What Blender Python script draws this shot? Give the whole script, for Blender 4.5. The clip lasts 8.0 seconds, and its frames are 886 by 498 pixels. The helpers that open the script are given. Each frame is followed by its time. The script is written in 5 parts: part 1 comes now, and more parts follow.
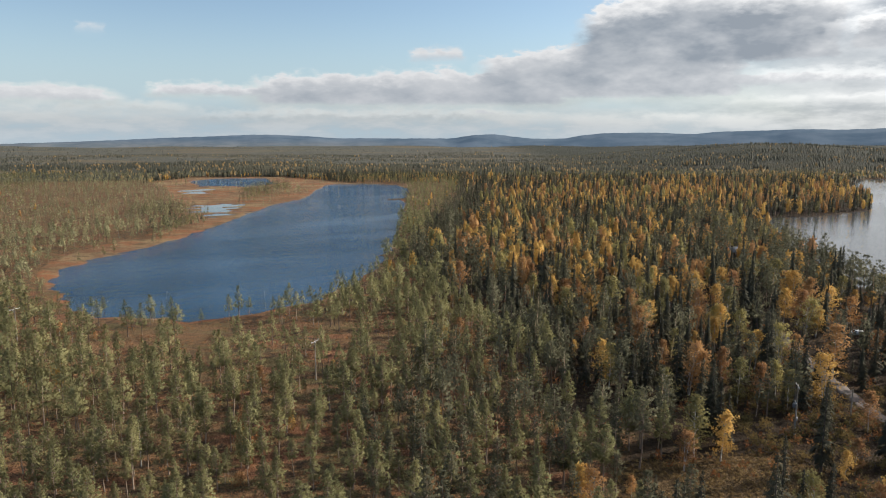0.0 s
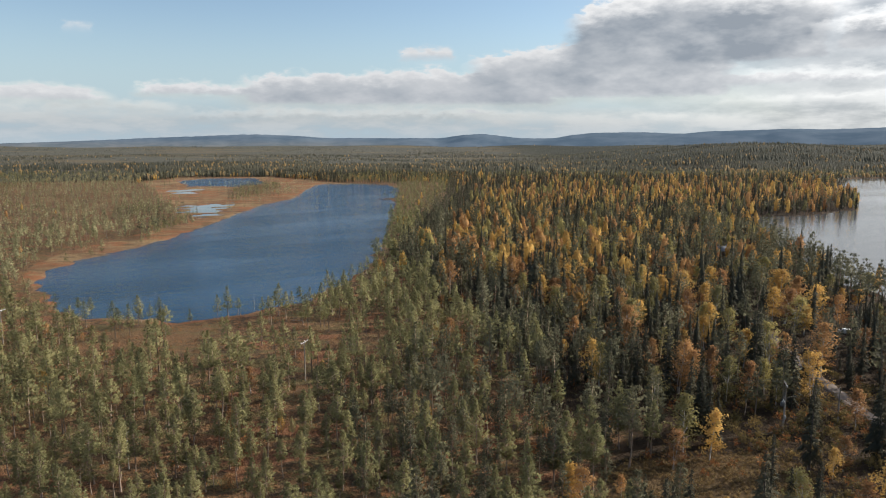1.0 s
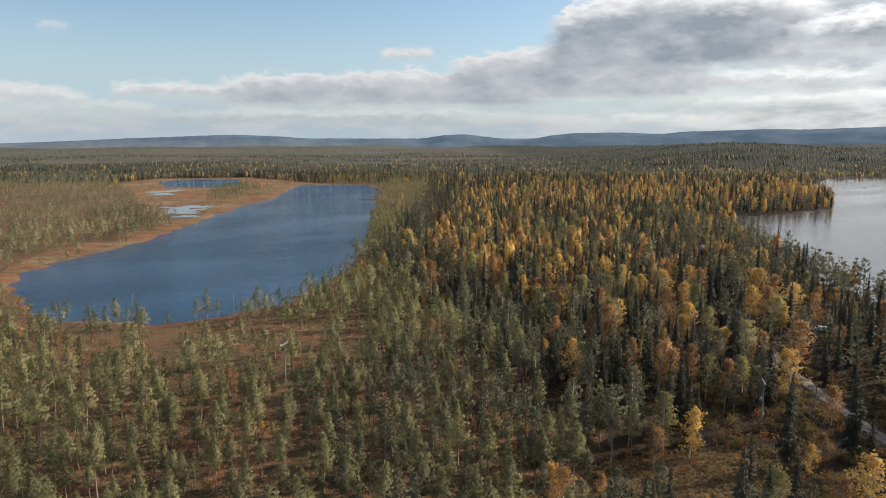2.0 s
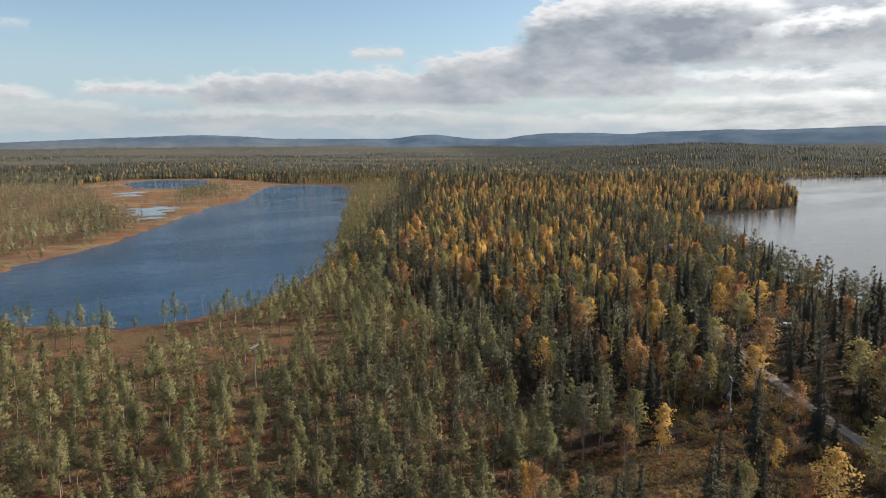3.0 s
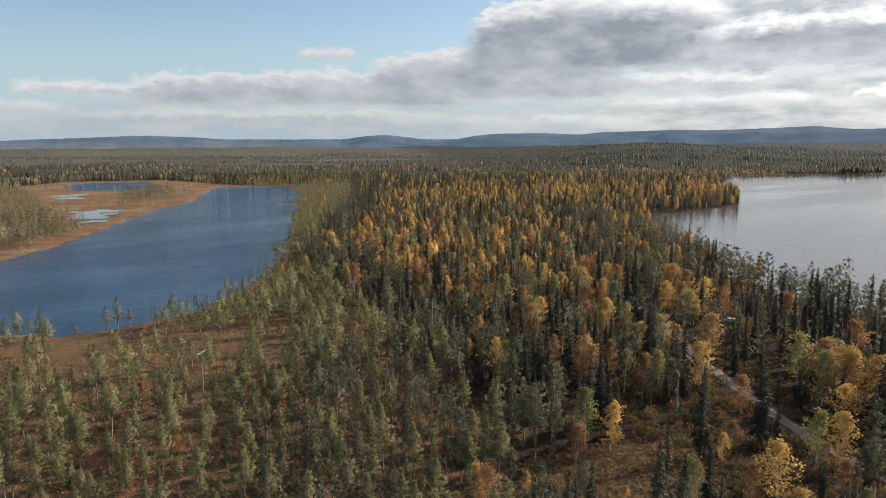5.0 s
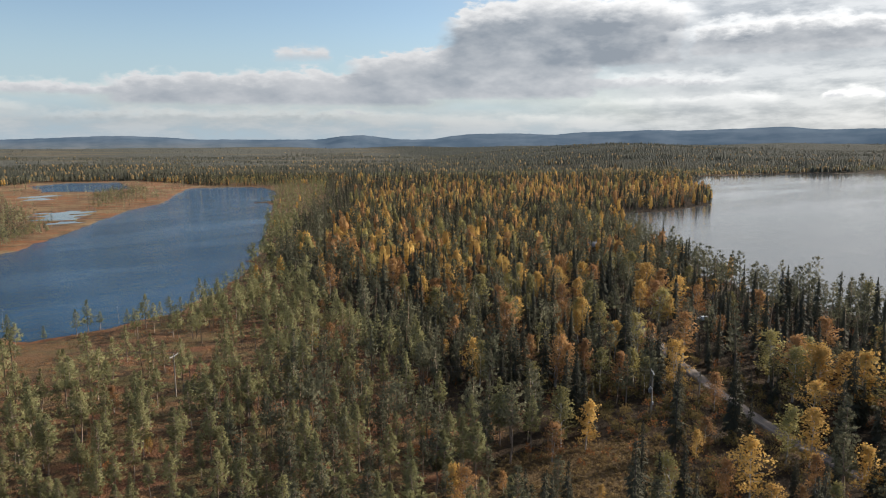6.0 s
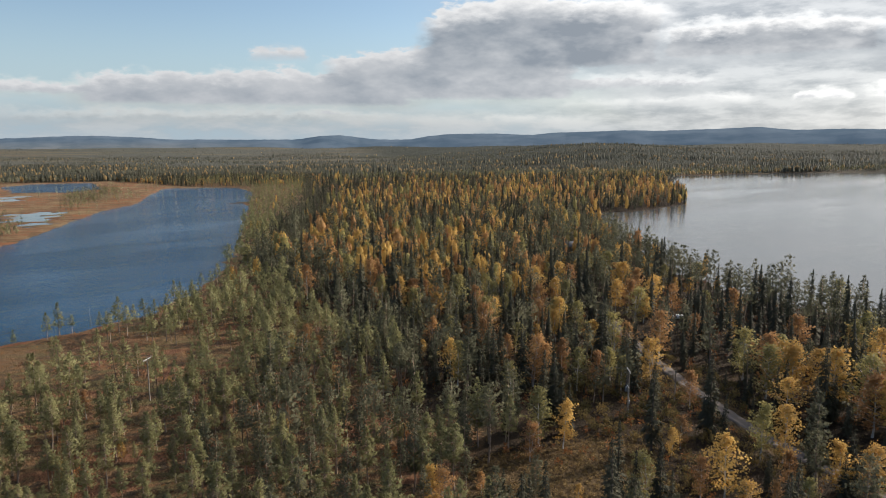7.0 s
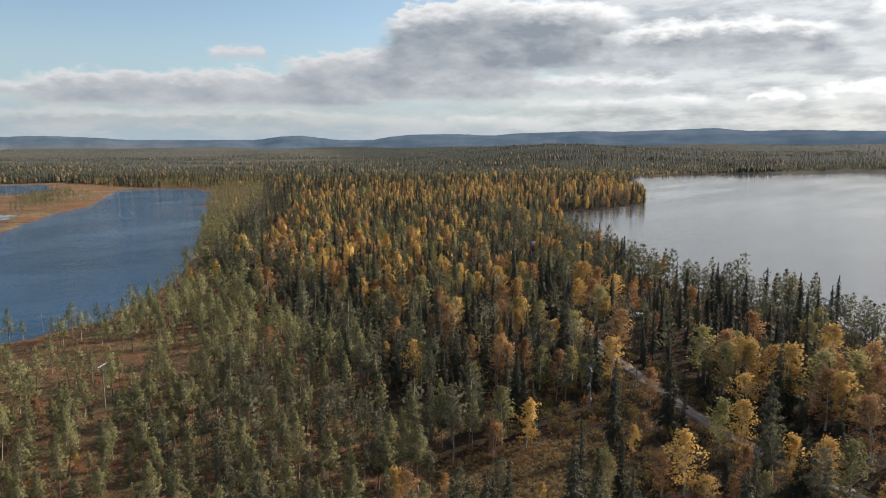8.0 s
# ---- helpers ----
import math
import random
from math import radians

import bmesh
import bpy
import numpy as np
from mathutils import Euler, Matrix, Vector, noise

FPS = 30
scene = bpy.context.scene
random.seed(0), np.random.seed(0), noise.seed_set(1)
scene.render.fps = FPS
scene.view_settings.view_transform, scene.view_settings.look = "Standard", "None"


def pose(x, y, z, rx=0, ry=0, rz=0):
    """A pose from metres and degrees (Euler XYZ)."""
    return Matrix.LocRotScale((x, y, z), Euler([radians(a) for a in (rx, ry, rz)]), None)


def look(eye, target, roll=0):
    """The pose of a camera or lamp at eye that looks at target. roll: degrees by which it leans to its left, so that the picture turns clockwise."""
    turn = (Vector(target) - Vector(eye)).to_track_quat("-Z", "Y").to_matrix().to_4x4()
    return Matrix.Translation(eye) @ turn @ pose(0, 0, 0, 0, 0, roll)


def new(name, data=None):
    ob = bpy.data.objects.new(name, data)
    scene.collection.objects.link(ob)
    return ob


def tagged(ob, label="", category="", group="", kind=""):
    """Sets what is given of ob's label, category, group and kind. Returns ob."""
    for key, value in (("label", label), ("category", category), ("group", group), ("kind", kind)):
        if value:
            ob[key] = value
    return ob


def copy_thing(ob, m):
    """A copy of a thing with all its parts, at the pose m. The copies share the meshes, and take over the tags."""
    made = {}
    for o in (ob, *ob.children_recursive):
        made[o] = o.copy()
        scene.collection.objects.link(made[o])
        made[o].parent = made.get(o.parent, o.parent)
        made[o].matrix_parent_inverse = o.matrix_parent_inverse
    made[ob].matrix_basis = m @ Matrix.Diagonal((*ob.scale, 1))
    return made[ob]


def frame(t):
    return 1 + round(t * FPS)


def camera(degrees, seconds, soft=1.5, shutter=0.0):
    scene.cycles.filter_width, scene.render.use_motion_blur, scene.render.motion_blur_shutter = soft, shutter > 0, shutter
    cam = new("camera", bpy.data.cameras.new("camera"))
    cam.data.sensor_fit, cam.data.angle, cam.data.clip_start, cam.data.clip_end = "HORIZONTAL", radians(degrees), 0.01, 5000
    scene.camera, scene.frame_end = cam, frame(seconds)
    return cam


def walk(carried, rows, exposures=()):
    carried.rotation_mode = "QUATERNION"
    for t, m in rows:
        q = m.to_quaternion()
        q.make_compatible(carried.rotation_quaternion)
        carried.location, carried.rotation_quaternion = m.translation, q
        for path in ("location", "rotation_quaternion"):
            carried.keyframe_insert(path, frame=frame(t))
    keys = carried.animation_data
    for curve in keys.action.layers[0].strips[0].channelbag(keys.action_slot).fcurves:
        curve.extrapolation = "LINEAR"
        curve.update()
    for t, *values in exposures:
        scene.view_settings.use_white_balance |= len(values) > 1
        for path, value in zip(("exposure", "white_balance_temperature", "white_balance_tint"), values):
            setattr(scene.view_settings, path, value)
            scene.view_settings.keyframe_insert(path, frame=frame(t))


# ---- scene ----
from math import atan, cos, pi, sin, tan

# ---------------------------------------------------------------- camera
EYE = 58.0
cam = camera(64.64, 8.0, soft=1.0)
ROWS = [
    # seconds, x, y, z, yaw, pitch, roll
    (0.0, 0.0, 0.0, 0.0, 0.0, -8.757, 0.003),
    (0.5, 0.09, 0.149, -0.006, -0.325, -8.774, 0.0),
    (1.0, 0.183, 0.298, -0.011, -0.791, -8.78, 0.03),
    (1.5, 0.278, 0.447, -0.015, -1.415, -8.768, 0.05),
    (3.0, 0.584, 0.898, -0.02, -4.638, -8.738, 0.11),
    (3.5, 0.692, 1.049, -0.019, -5.741, -8.733, 0.122),
    (4.0, 0.803, 1.201, -0.018, -6.688, -8.735, 0.134),
    (4.5, 0.917, 1.352, -0.015, -7.606, -8.725, 0.16),
    (6.0, 1.277, 1.81, 0.001, -10.489, -8.7, 0.175),
    (6.5, 1.403, 1.963, 0.009, -11.452, -8.71, 0.165),
    (7.0, 1.532, 2.117, 0.017, -12.309, -8.7, 0.161),
    (7.5, 1.664, 2.271, 0.027, -13.531, -8.673, 0.16),
    (8.0, 1.799, 2.425, 0.038, -15.348, -8.66, 0.125),
]
walk(cam, [(t, pose(x, y, EYE + z, 0, 0, yaw) @ pose(0, 0, 0, pitch) @ pose(0, 0, 0, 0, roll) @ pose(0, 0, 0, 90))
           for t, x, y, z, yaw, pitch, roll in ROWS],
     exposures=((0.0, 0.31), (3.0, 0.30), (4.5, 0.28), (8.0, 0.22)))

# ---------------------------------------------------------------- node helper


class Net:
    """Short-hand for building a node tree."""

    def __init__(self, tree):
        self.tree = tree
        tree.nodes.clear()

    def node(self, kind, ins=None, **props):
        n = self.tree.nodes.new(kind)
        for key, value in props.items():
            setattr(n, key, value)
        for key, value in (ins or {}).items():
            self.put(n.inputs[key], value)
        return n

    def put(self, socket, value):
        if isinstance(value, bpy.types.NodeSocket):
            self.tree.links.new(value, socket)
        elif isinstance(value, bpy.types.Node):
            self.tree.links.new(value.outputs[0], socket)
        else:
            if isinstance(value, (tuple, list)) and len(value) == 3 and socket.type == "RGBA":
                value = (*value, 1.0)
            socket.default_value = value

    def math(self, op, a, b=None, c=None, clamp=False):
        n = self.node("ShaderNodeMath", operation=op, use_clamp=clamp)
        for i, v in enumerate((a, b, c)):
            if v is not None:
                self.put(n.inputs[i], v)
        return n.outputs[0]

    def vmath(self, op, a, b=None):
        n = self.node("ShaderNodeVectorMath", operation=op)
        self.put(n.inputs[0], a)
        if b is not None:
            self.put(n.inputs[1], b)
        return n.outputs["Value"] if op in ("DOT_PRODUCT", "LENGTH") else n.outputs[0]

    def mix(self, fac, a, b, blend="MIX"):
        n = self.node("ShaderNodeMix", data_type="RGBA", blend_type=blend)
        self.put(n.inputs[0], fac)
        self.put(n.inputs[6], a)
        self.put(n.inputs[7], b)
        return n.outputs[2]

    def smooth(self, value, low, high, a=0.0, b=1.0):
        n = self.node("ShaderNodeMapRange", interpolation_type="SMOOTHSTEP")
        for key, v in (("Value", value), ("From Min", low), ("From Max", high), ("To Min", a), ("To Max", b)):
            self.put(n.inputs[key], v)
        return n.outputs[0]

    def noise(self, vector, scale, detail=4.0, rough=0.55, lacunarity=2.0):
        n = self.node("ShaderNodeTexNoise", {"Vector": vector, "Scale": scale, "Detail": detail, "Roughness": rough,
                                             "Lacunarity": lacunarity})
        return n.outputs["Fac"]


# ---------------------------------------------------------------- sky and sun
SUN_AZ, SUN_EL = 72.0, 26.0          # degrees clockwise from +y, and above the horizon
sun_dir = Vector((sin(radians(SUN_AZ)) * cos(radians(SUN_EL)), cos(radians(SUN_AZ)) * cos(radians(SUN_EL)), sin(radians(SUN_EL))))
sun_data = bpy.data.lights.new("sun", "SUN")
sun_data.energy, sun_data.angle, sun_data.color = 5.0, radians(0.6), (1.0, 0.89, 0.76)
sun = new("sun", sun_data)
sun.matrix_world = look(sun_dir * 200 + Vector((0, 0, 100)), (0, 0, 100))

# each cloud: azimuth, base and top (degrees), half width, greyness of the body, softness of its edges
CLOUDS = [
    (-5.0, 1.6, 2.7, 17.0, 0.95, 0.6),
    (14.0, 1.5, 2.2, 12.0, 0.45, 0.7),
    (-31.0, 1.6, 2.6, 12.0, 0.55, 0.9),
    (-24.0, 2.1, 3.2, 5.0, 0.60, 0.6),
    (-30.5, 2.5, 4.1, 7.0, 0.60, 0.4),
    (31.8, 2.7, 3.7, 4.6, 0.60, 0.45),
    (40.2, 2.6, 3.9, 2.0, 0.75, 0.3),
    (48.0, 2.6, 4.3, 6.0, 0.60, 0.5),
    (24.5, 2.7, 3.5, 3.2, 0.50, 0.5),
    (26.0, 3.4, 5.4, 9.0, 0.80, 0.7),
    (-17.6, 3.2, 4.6, 5.5, 0.60, 0.25),
    (-2.5, 2.5, 5.7, 14.5, 0.75, 0.35),
    (13.0, 3.0, 7.6, 11.5, 0.85, 0.35),
    (-0.4, 6.2, 7.5, 2.5, 0.55, 0.4),
    (20.3, 5.3, 11.3, 11.0, 1.18, 0.4),
    (36.5, 5.5, 9.2, 9.0, 1.12, 0.6),
    (53.0, 5.5, 10.5, 8.0, 0.90, 0.6),
    (-25.8, 7.7, 8.6, 1.2, 0.1, 0.7),
]
world = bpy.data.worlds.new("sky")
scene.world = world
world.use_nodes = True
k = Net(world.node_tree)
ray = k.node("ShaderNodeTexCoord").outputs["Generated"]
sky = k.node("ShaderNodeTexSky", sky_type="NISHITA", sun_disc=False, sun_elevation=radians(SUN_EL), sun_rotation=radians(SUN_AZ),
             altitude=200, air_density=1.0, dust_density=0.6, ozone_density=1.6)
k.put(sky.inputs[0], ray) if sky.inputs else None
xyz = k.node("ShaderNodeSeparateXYZ", {0: ray})
az = k.math("MULTIPLY", k.math("ARCTAN2", xyz.outputs[0], xyz.outputs[1]), 180 / pi)
el = k.math("MULTIPLY", k.math("ARCSINE", xyz.outputs[2]), 180 / pi)
flat = k.node("ShaderNodeCombineXYZ", {0: k.math("MULTIPLY", az, 0.45), 1: el, 2: 3.0}).outputs[0]
puff = k.math("SUBTRACT", k.noise(flat, 0.55, 4.0, 0.55), 0.5)          # large billows
fine = k.math("SUBTRACT", k.noise(flat, 1.7, 5.0, 0.55), 0.5)
wisp = k.math("SUBTRACT", k.noise(flat, 4.5, 5.0, 0.6), 0.5)
streak = k.node("ShaderNodeCombineXYZ", {0: k.math("MULTIPLY", az, 0.22), 1: k.math("MULTIPLY", el, 0.8), 2: 9.0}).outputs[0]
layer = k.noise(streak, 0.9, 6.0, 0.6)
toward = k.vmath("DOT_PRODUCT", ray, tuple(sun_dir))
bright = k.smooth(toward, 0.35, 1.0)                                    # nearer the sun the clouds glow
# extra bright cloud above the camera's view, added to brighten the east lake
unseen_glow = k.math("MULTIPLY", k.smooth(toward, 0.55, 1.0), k.smooth(el, 9.0, 22.0))
white = k.mix(unseen_glow, k.mix(bright, (0.64, 0.645, 0.655), (1.18, 1.17, 1.15)), (2.9, 2.8, 2.7))
grey = k.mix(unseen_glow, k.mix(bright, (0.225, 0.265, 0.315), (0.29, 0.315, 0.35)), (1.6, 1.6, 1.6))
# veil of thin cloud: along the horizon, and thick on the sun's side
veil_low = k.math("MULTIPLY", k.smooth(el, 1.4, 3.6, 0.9, 0.0), k.smooth(layer, 0.30, 0.60, 0.35, 1.0))
veil_sun = k.math("MULTIPLY", k.smooth(az, 6.0, 30.0), k.smooth(az, 150.0, 100.0))
high = k.noise(ray, 2.6, 6.0, 0.6)
veil_high = k.math("MULTIPLY", k.smooth(el, 9.0, 16.0), k.math("MULTIPLY", k.smooth(high, 0.60, 0.8), 0.25))
veil = k.math("MAXIMUM", k.math("MAXIMUM", veil_low, k.math("MULTIPLY", veil_sun, 0.93)), veil_high)
veil_col = k.mix(k.smooth(layer, 0.34, 0.62, 0.12, 0.52), grey, white)
# pale haze low over the land
haze = k.smooth(el, 0.0, 10.5, 0.95, 0.0)
low_haze = k.mix(bright, (0.36, 0.47, 0.555), (0.60, 0.625, 0.64))
colour = k.mix(k.math("MULTIPLY", veil, k.smooth(el, -0.5, 2.0, 0.55, 1.0)), low_haze, veil_col)
cover = k.math("MAXIMUM", haze, veil)
wobble = k.math("ADD", k.math("MULTIPLY", puff, 2.0), k.math("MULTIPLY", fine, 1.5))
shred = k.math("ADD", k.math("MULTIPLY", fine, 1.6), k.math("MULTIPLY", wisp, 0.9))
for a, base, top, w, dark, soft in CLOUDS:
    h = top - base
    lift = min(1.0, 0.45 + 0.2 * h)
    du = k.math("DIVIDE", k.math("ADD", k.math("SUBTRACT", az, a), k.math("MULTIPLY", wobble, 0.9)), w)
    off = k.math("ABSOLUTE", du)
    dome = k.math("SQRT", k.math("SUBTRACT", 1.0, k.math("POWER", off, 2.5), clamp=True))
    crown = k.math("MULTIPLY_ADD", k.math("MULTIPLY_ADD", dome, 0.5, 0.5), h, base)
    under_top = k.math("SUBTRACT", k.math("ADD", crown, k.math("MULTIPLY", wobble, lift)), el)
    over_base = k.math("ADD", k.math("SUBTRACT", el, base), k.math("MULTIPLY", shred, 0.28))
    mask = k.math("MULTIPLY", k.smooth(under_top, -0.08, 0.14 + 0.9 * soft), k.smooth(over_base, -0.25 - 0.5 * soft, 0.3 + soft))
    mask = k.math("MULTIPLY", mask, k.smooth(off, 1.0, 0.86 - 0.25 * soft))
    depth = k.math("ADD", under_top, k.math("MULTIPLY", shred, 0.35))
    body = k.math("MULTIPLY", k.smooth(depth, 0.05, 0.8 + 0.28 * h), k.smooth(over_base, -0.5, 0.5 + 0.25 * h, 0.78, 1.0))
    body = k.math("MULTIPLY", body, k.math("ADD", k.math("MULTIPLY_ADD", puff, -1.1, dark * 0.8), k.math("MULTIPLY", fine, -0.25)), clamp=True)
    colour = k.mix(mask, colour, k.mix(body, white, grey))
    cover = k.math("MAXIMUM", cover, mask)
clear = k.node("ShaderNodeBackground", {"Color": sky.outputs[0], "Strength": 0.115})
cloudy = k.node("ShaderNodeBackground", {"Color": colour, "Strength": 1.0})
both = k.node("ShaderNodeMixShader", {0: cover, 1: clear.outputs[0], 2: cloudy.outputs[0]})
k.node("ShaderNodeOutputWorld", {0: both.outputs[0]})

# ---------------------------------------------------------------- materials


def material(name):
    m = bpy.data.materials.new(name)
    m.use_nodes = True
    return m, Net(m.node_tree)


def leaf_material(name, dark, mid, light, through_light, gloss=0.03, gaps=0.5, grain=3.2):
    """Foliage: hue varies from tree to tree and from spray to spray."""
    m, n = material(name)
    tree = n.math("FRACT", n.math("ADD", n.node("ShaderNodeObjectInfo").outputs["Random"],
                                  n.node("ShaderNodeAttribute", attribute_name="tint").outputs["Fac"]))
    spray = n.node("ShaderNodeNewGeometry").outputs["Random Per Island"]
    c = n.mix(n.smooth(tree, 0.0, 1.0), dark, light)
    c = n.mix(0.3, c, mid)
    c = n.mix(n.math("MULTIPLY", spray, 0.22), c, n.mix(spray, dark, light))
    diffuse = n.node("ShaderNodeBsdfPrincipled", {"Base Color": c, "Roughness": 0.65, "Specular IOR Level": gloss})
    shine = n.node("ShaderNodeBsdfTranslucent", {"Color": c})
    out = n.node("ShaderNodeMixShader", {0: through_light, 1: diffuse.outputs[0], 2: shine.outputs[0]})
    if gaps:                                            # a spray is many needles or leaves with air between them
        holes = n.math("GREATER_THAN", n.noise(n.node("ShaderNodeTexCoord").outputs["Object"], grain, 3.0, 0.78), gaps)
        air = n.node("ShaderNodeBsdfTransparent")
        out = n.node("ShaderNodeMixShader", {0: holes, 1: air.outputs[0], 2: out.outputs[0]})
    n.node("ShaderNodeOutputMaterial", {0: out.outputs[0]})
    return m


PINE = leaf_material("pine_needles", (0.170, 0.172, 0.086), (0.223, 0.218, 0.109), (0.306, 0.284, 0.138), 0.42, gaps=0.48, grain=9.5)
# west-bank pines: needles paled to imitate the haze of distance
HAZED_PINE = leaf_material("hazed_pine_needles", (0.235, 0.232, 0.130), (0.300, 0.288, 0.162), (0.390, 0.360, 0.205), 0.45, gaps=0.46, grain=7.0)
SPRUCE = leaf_material("spruce_needles", (0.045, 0.046, 0.034), (0.063, 0.063, 0.045), (0.100, 0.094, 0.062), 0.22, gaps=0.44, grain=6.5)
YELLOW = leaf_material("yellow_birch_leaves", (0.41, 0.250, 0.084), (0.55, 0.348, 0.112), (0.71, 0.470, 0.150), 0.40, gaps=0.46, grain=9.0)
ORANGE = leaf_material("orange_birch_leaves", (0.27, 0.146, 0.073), (0.39, 0.216, 0.098), (0.54, 0.316, 0.132), 0.38, gaps=0.46, grain=9.0)
LIME = leaf_material("yellow_green_birch_leaves", (0.17, 0.158, 0.074), (0.26, 0.230, 0.098), (0.42, 0.355, 0.135), 0.36, gaps=0.47, grain=9.0)
DARK_PINE = leaf_material("dark_pine_needles", (0.086, 0.088, 0.058), (0.117, 0.117, 0.076), (0.168, 0.160, 0.100), 0.32, gaps=0.46, grain=7.0)
# far woods: base colours lightened and greyed in place of distance haze
FAR_GREEN = leaf_material("hazed_far_pine_needles", (0.100, 0.102, 0.076), (0.124, 0.124, 0.090), (0.166, 0.156, 0.112), 0.4, gaps=0)
FAR_DARK = leaf_material("hazed_far_spruce_needles", (0.070, 0.076, 0.062), (0.092, 0.097, 0.078), (0.120, 0.121, 0.094), 0.4, gaps=0)
FAR_GOLD = leaf_material("hazed_far_birch_leaves", (0.24, 0.170, 0.09), (0.32, 0.225, 0.11), (0.40, 0.28, 0.13), 0.4, gaps=0)
RUST = leaf_material("rusty_shrub_leaves", (0.17, 0.070, 0.032), (0.27, 0.115, 0.046), (0.40, 0.185, 0.070), 0.25)
STRAW = leaf_material("dry_grass_blades", (0.12, 0.080, 0.036), (0.20, 0.135, 0.062), (0.33, 0.235, 0.110), 0.3, gaps=0)
BUSH = leaf_material("willow_shrub_leaves", (0.085, 0.078, 0.032), (0.15, 0.118, 0.048), (0.26, 0.175, 0.07), 0.3)


def grain_material(name, a, b, scale, stretch=(1, 1, 1), rough=0.85, bump=0.3, metal=0.0):
    m, n = material(name)
    at = n.vmath("MULTIPLY", n.node("ShaderNodeTexCoord").outputs["Object"], stretch)
    f = n.noise(at, scale, 5.0, 0.65)
    g = n.noise(at, scale * 0.17, 3.0, 0.5)
    c = n.mix(n.smooth(f, 0.3, 0.7), a, b)
    c = n.mix(n.smooth(g, 0.45, 0.75, 0.0, 0.5), c, tuple(0.5 * v for v in a))
    relief = n.node("ShaderNodeBump", {"Height": f, "Strength": bump, "Distance": 0.02})
    s = n.node("ShaderNodeBsdfPrincipled", {"Base Color": c, "Roughness": rough, "Metallic": metal, "Normal": relief.outputs[0]})
    n.node("ShaderNodeOutputMaterial", {0: s.outputs[0]})
    return m


PINE_BARK = grain_material("pine_bark", (0.20, 0.150, 0.115), (0.33, 0.25, 0.19), 9, (1, 1, 0.3))
SPRUCE_BARK = grain_material("spruce_bark", (0.075, 0.06, 0.05), (0.15, 0.125, 0.105), 9, (1, 1, 0.3))
BIRCH_BARK = grain_material("birch_bark", (0.34, 0.32, 0.29), (0.52, 0.50, 0.46), 5, (0.6, 0.6, 2.5))
DEAD_WOOD = grain_material("bleached_dead_wood", (0.17, 0.16, 0.145), (0.29, 0.28, 0.26), 8, (1, 1, 0.2))
POLE_WOOD = grain_material("weathered_pole_wood", (0.22, 0.19, 0.16), (0.36, 0.32, 0.27), 8, (1, 1, 0.1))
STEEL = grain_material("galvanised_steel", (0.50, 0.51, 0.52), (0.62, 0.63, 0.64), 12, rough=0.45, metal=0.7, bump=0.05)
WIRE = grain_material("grey_wire", (0.10, 0.10, 0.10), (0.15, 0.15, 0.15), 6, rough=0.5, metal=0.5, bump=0.0)
TANK = grain_material("dull_grey_tank", (0.13, 0.135, 0.14), (0.19, 0.195, 0.20), 6, rough=0.6, metal=0.2, bump=0.05)
PORCELAIN = grain_material("insulator_porcelain", (0.55, 0.52, 0.48), (0.70, 0.68, 0.64), 10, rough=0.2, bump=0.0)

# ground: heath and bog moss, sedge along the shores, forest litter under the tall trees
GROUND, n = material("ground_cover")
at = n.node("ShaderNodeNewGeometry").outputs["Position"]
big = n.noise(at, 0.018, 4.0, 0.6)
mid = n.noise(at, 0.11, 5.0, 0.62)
low = n.noise(at, 0.9, 5.0, 0.7)
tuft = n.noise(at, 3.1, 3.0, 0.7)
patch = n.noise(at, 0.36, 5.0, 0.65)
heath = n.mix(n.smooth(patch, 0.42, 0.58), (0.100, 0.068, 0.042), (0.255, 0.142, 0.070))
heath = n.mix(n.smooth(n.noise(n.vmath("MULTIPLY", at, (0.6, 1.0, 2.0)), 0.20, 5.0, 0.65), 0.49, 0.58, 0.0, 0.85), heath, (0.165, 0.138, 0.062))
heath = n.mix(n.smooth(n.noise(n.vmath("MULTIPLY", at, (0.4, 1.0, 1.0)), 0.10, 4.0, 0.65), 0.52, 0.61, 0.0, 0.8), heath, (0.275, 0.125, 0.068))
heath = n.mix(n.smooth(big, 0.50, 0.62, 0.0, 0.5), heath, (0.285, 0.180, 0.092))
heath = n.mix(n.smooth(tuft, 0.46, 0.62, 0.0, 0.8), heath, (0.034, 0.027, 0.018))
sedge = n.mix(n.smooth(mid, 0.42, 0.57), (0.250, 0.165, 0.092), (0.205, 0.100, 0.054))
sedge = n.mix(n.smooth(big, 0.45, 0.58, 0.0, 0.85), sedge, (0.300, 0.210, 0.112))
sedge = n.mix(n.smooth(n.noise(n.vmath("MULTIPLY", at, (0.45, 1.0, 1.0)), 0.045, 5.0, 0.7), 0.50, 0.58, 0.0, 0.9), sedge, (0.290, 0.118, 0.055))
sedge = n.mix(n.smooth(n.noise(n.vmath("MULTIPLY", at, (0.35, 1.0, 1.0)), 0.085, 5.0, 0.7), 0.52, 0.60, 0.0, 0.85), sedge, (0.120, 0.082, 0.046))
sedge = n.mix(n.smooth(low, 0.46, 0.64, 0.0, 0.7), sedge, (0.130, 0.090, 0.050))
# brown forest litter, darkened further to stand in for tree shade
shaded_litter = n.mix(n.smooth(low, 0.35, 0.68), (0.026, 0.020, 0.014), (0.056, 0.038, 0.023))
shaded_litter = n.mix(n.smooth(mid, 0.45, 0.70, 0.0, 0.6), shaded_litter, (0.075, 0.046, 0.026))
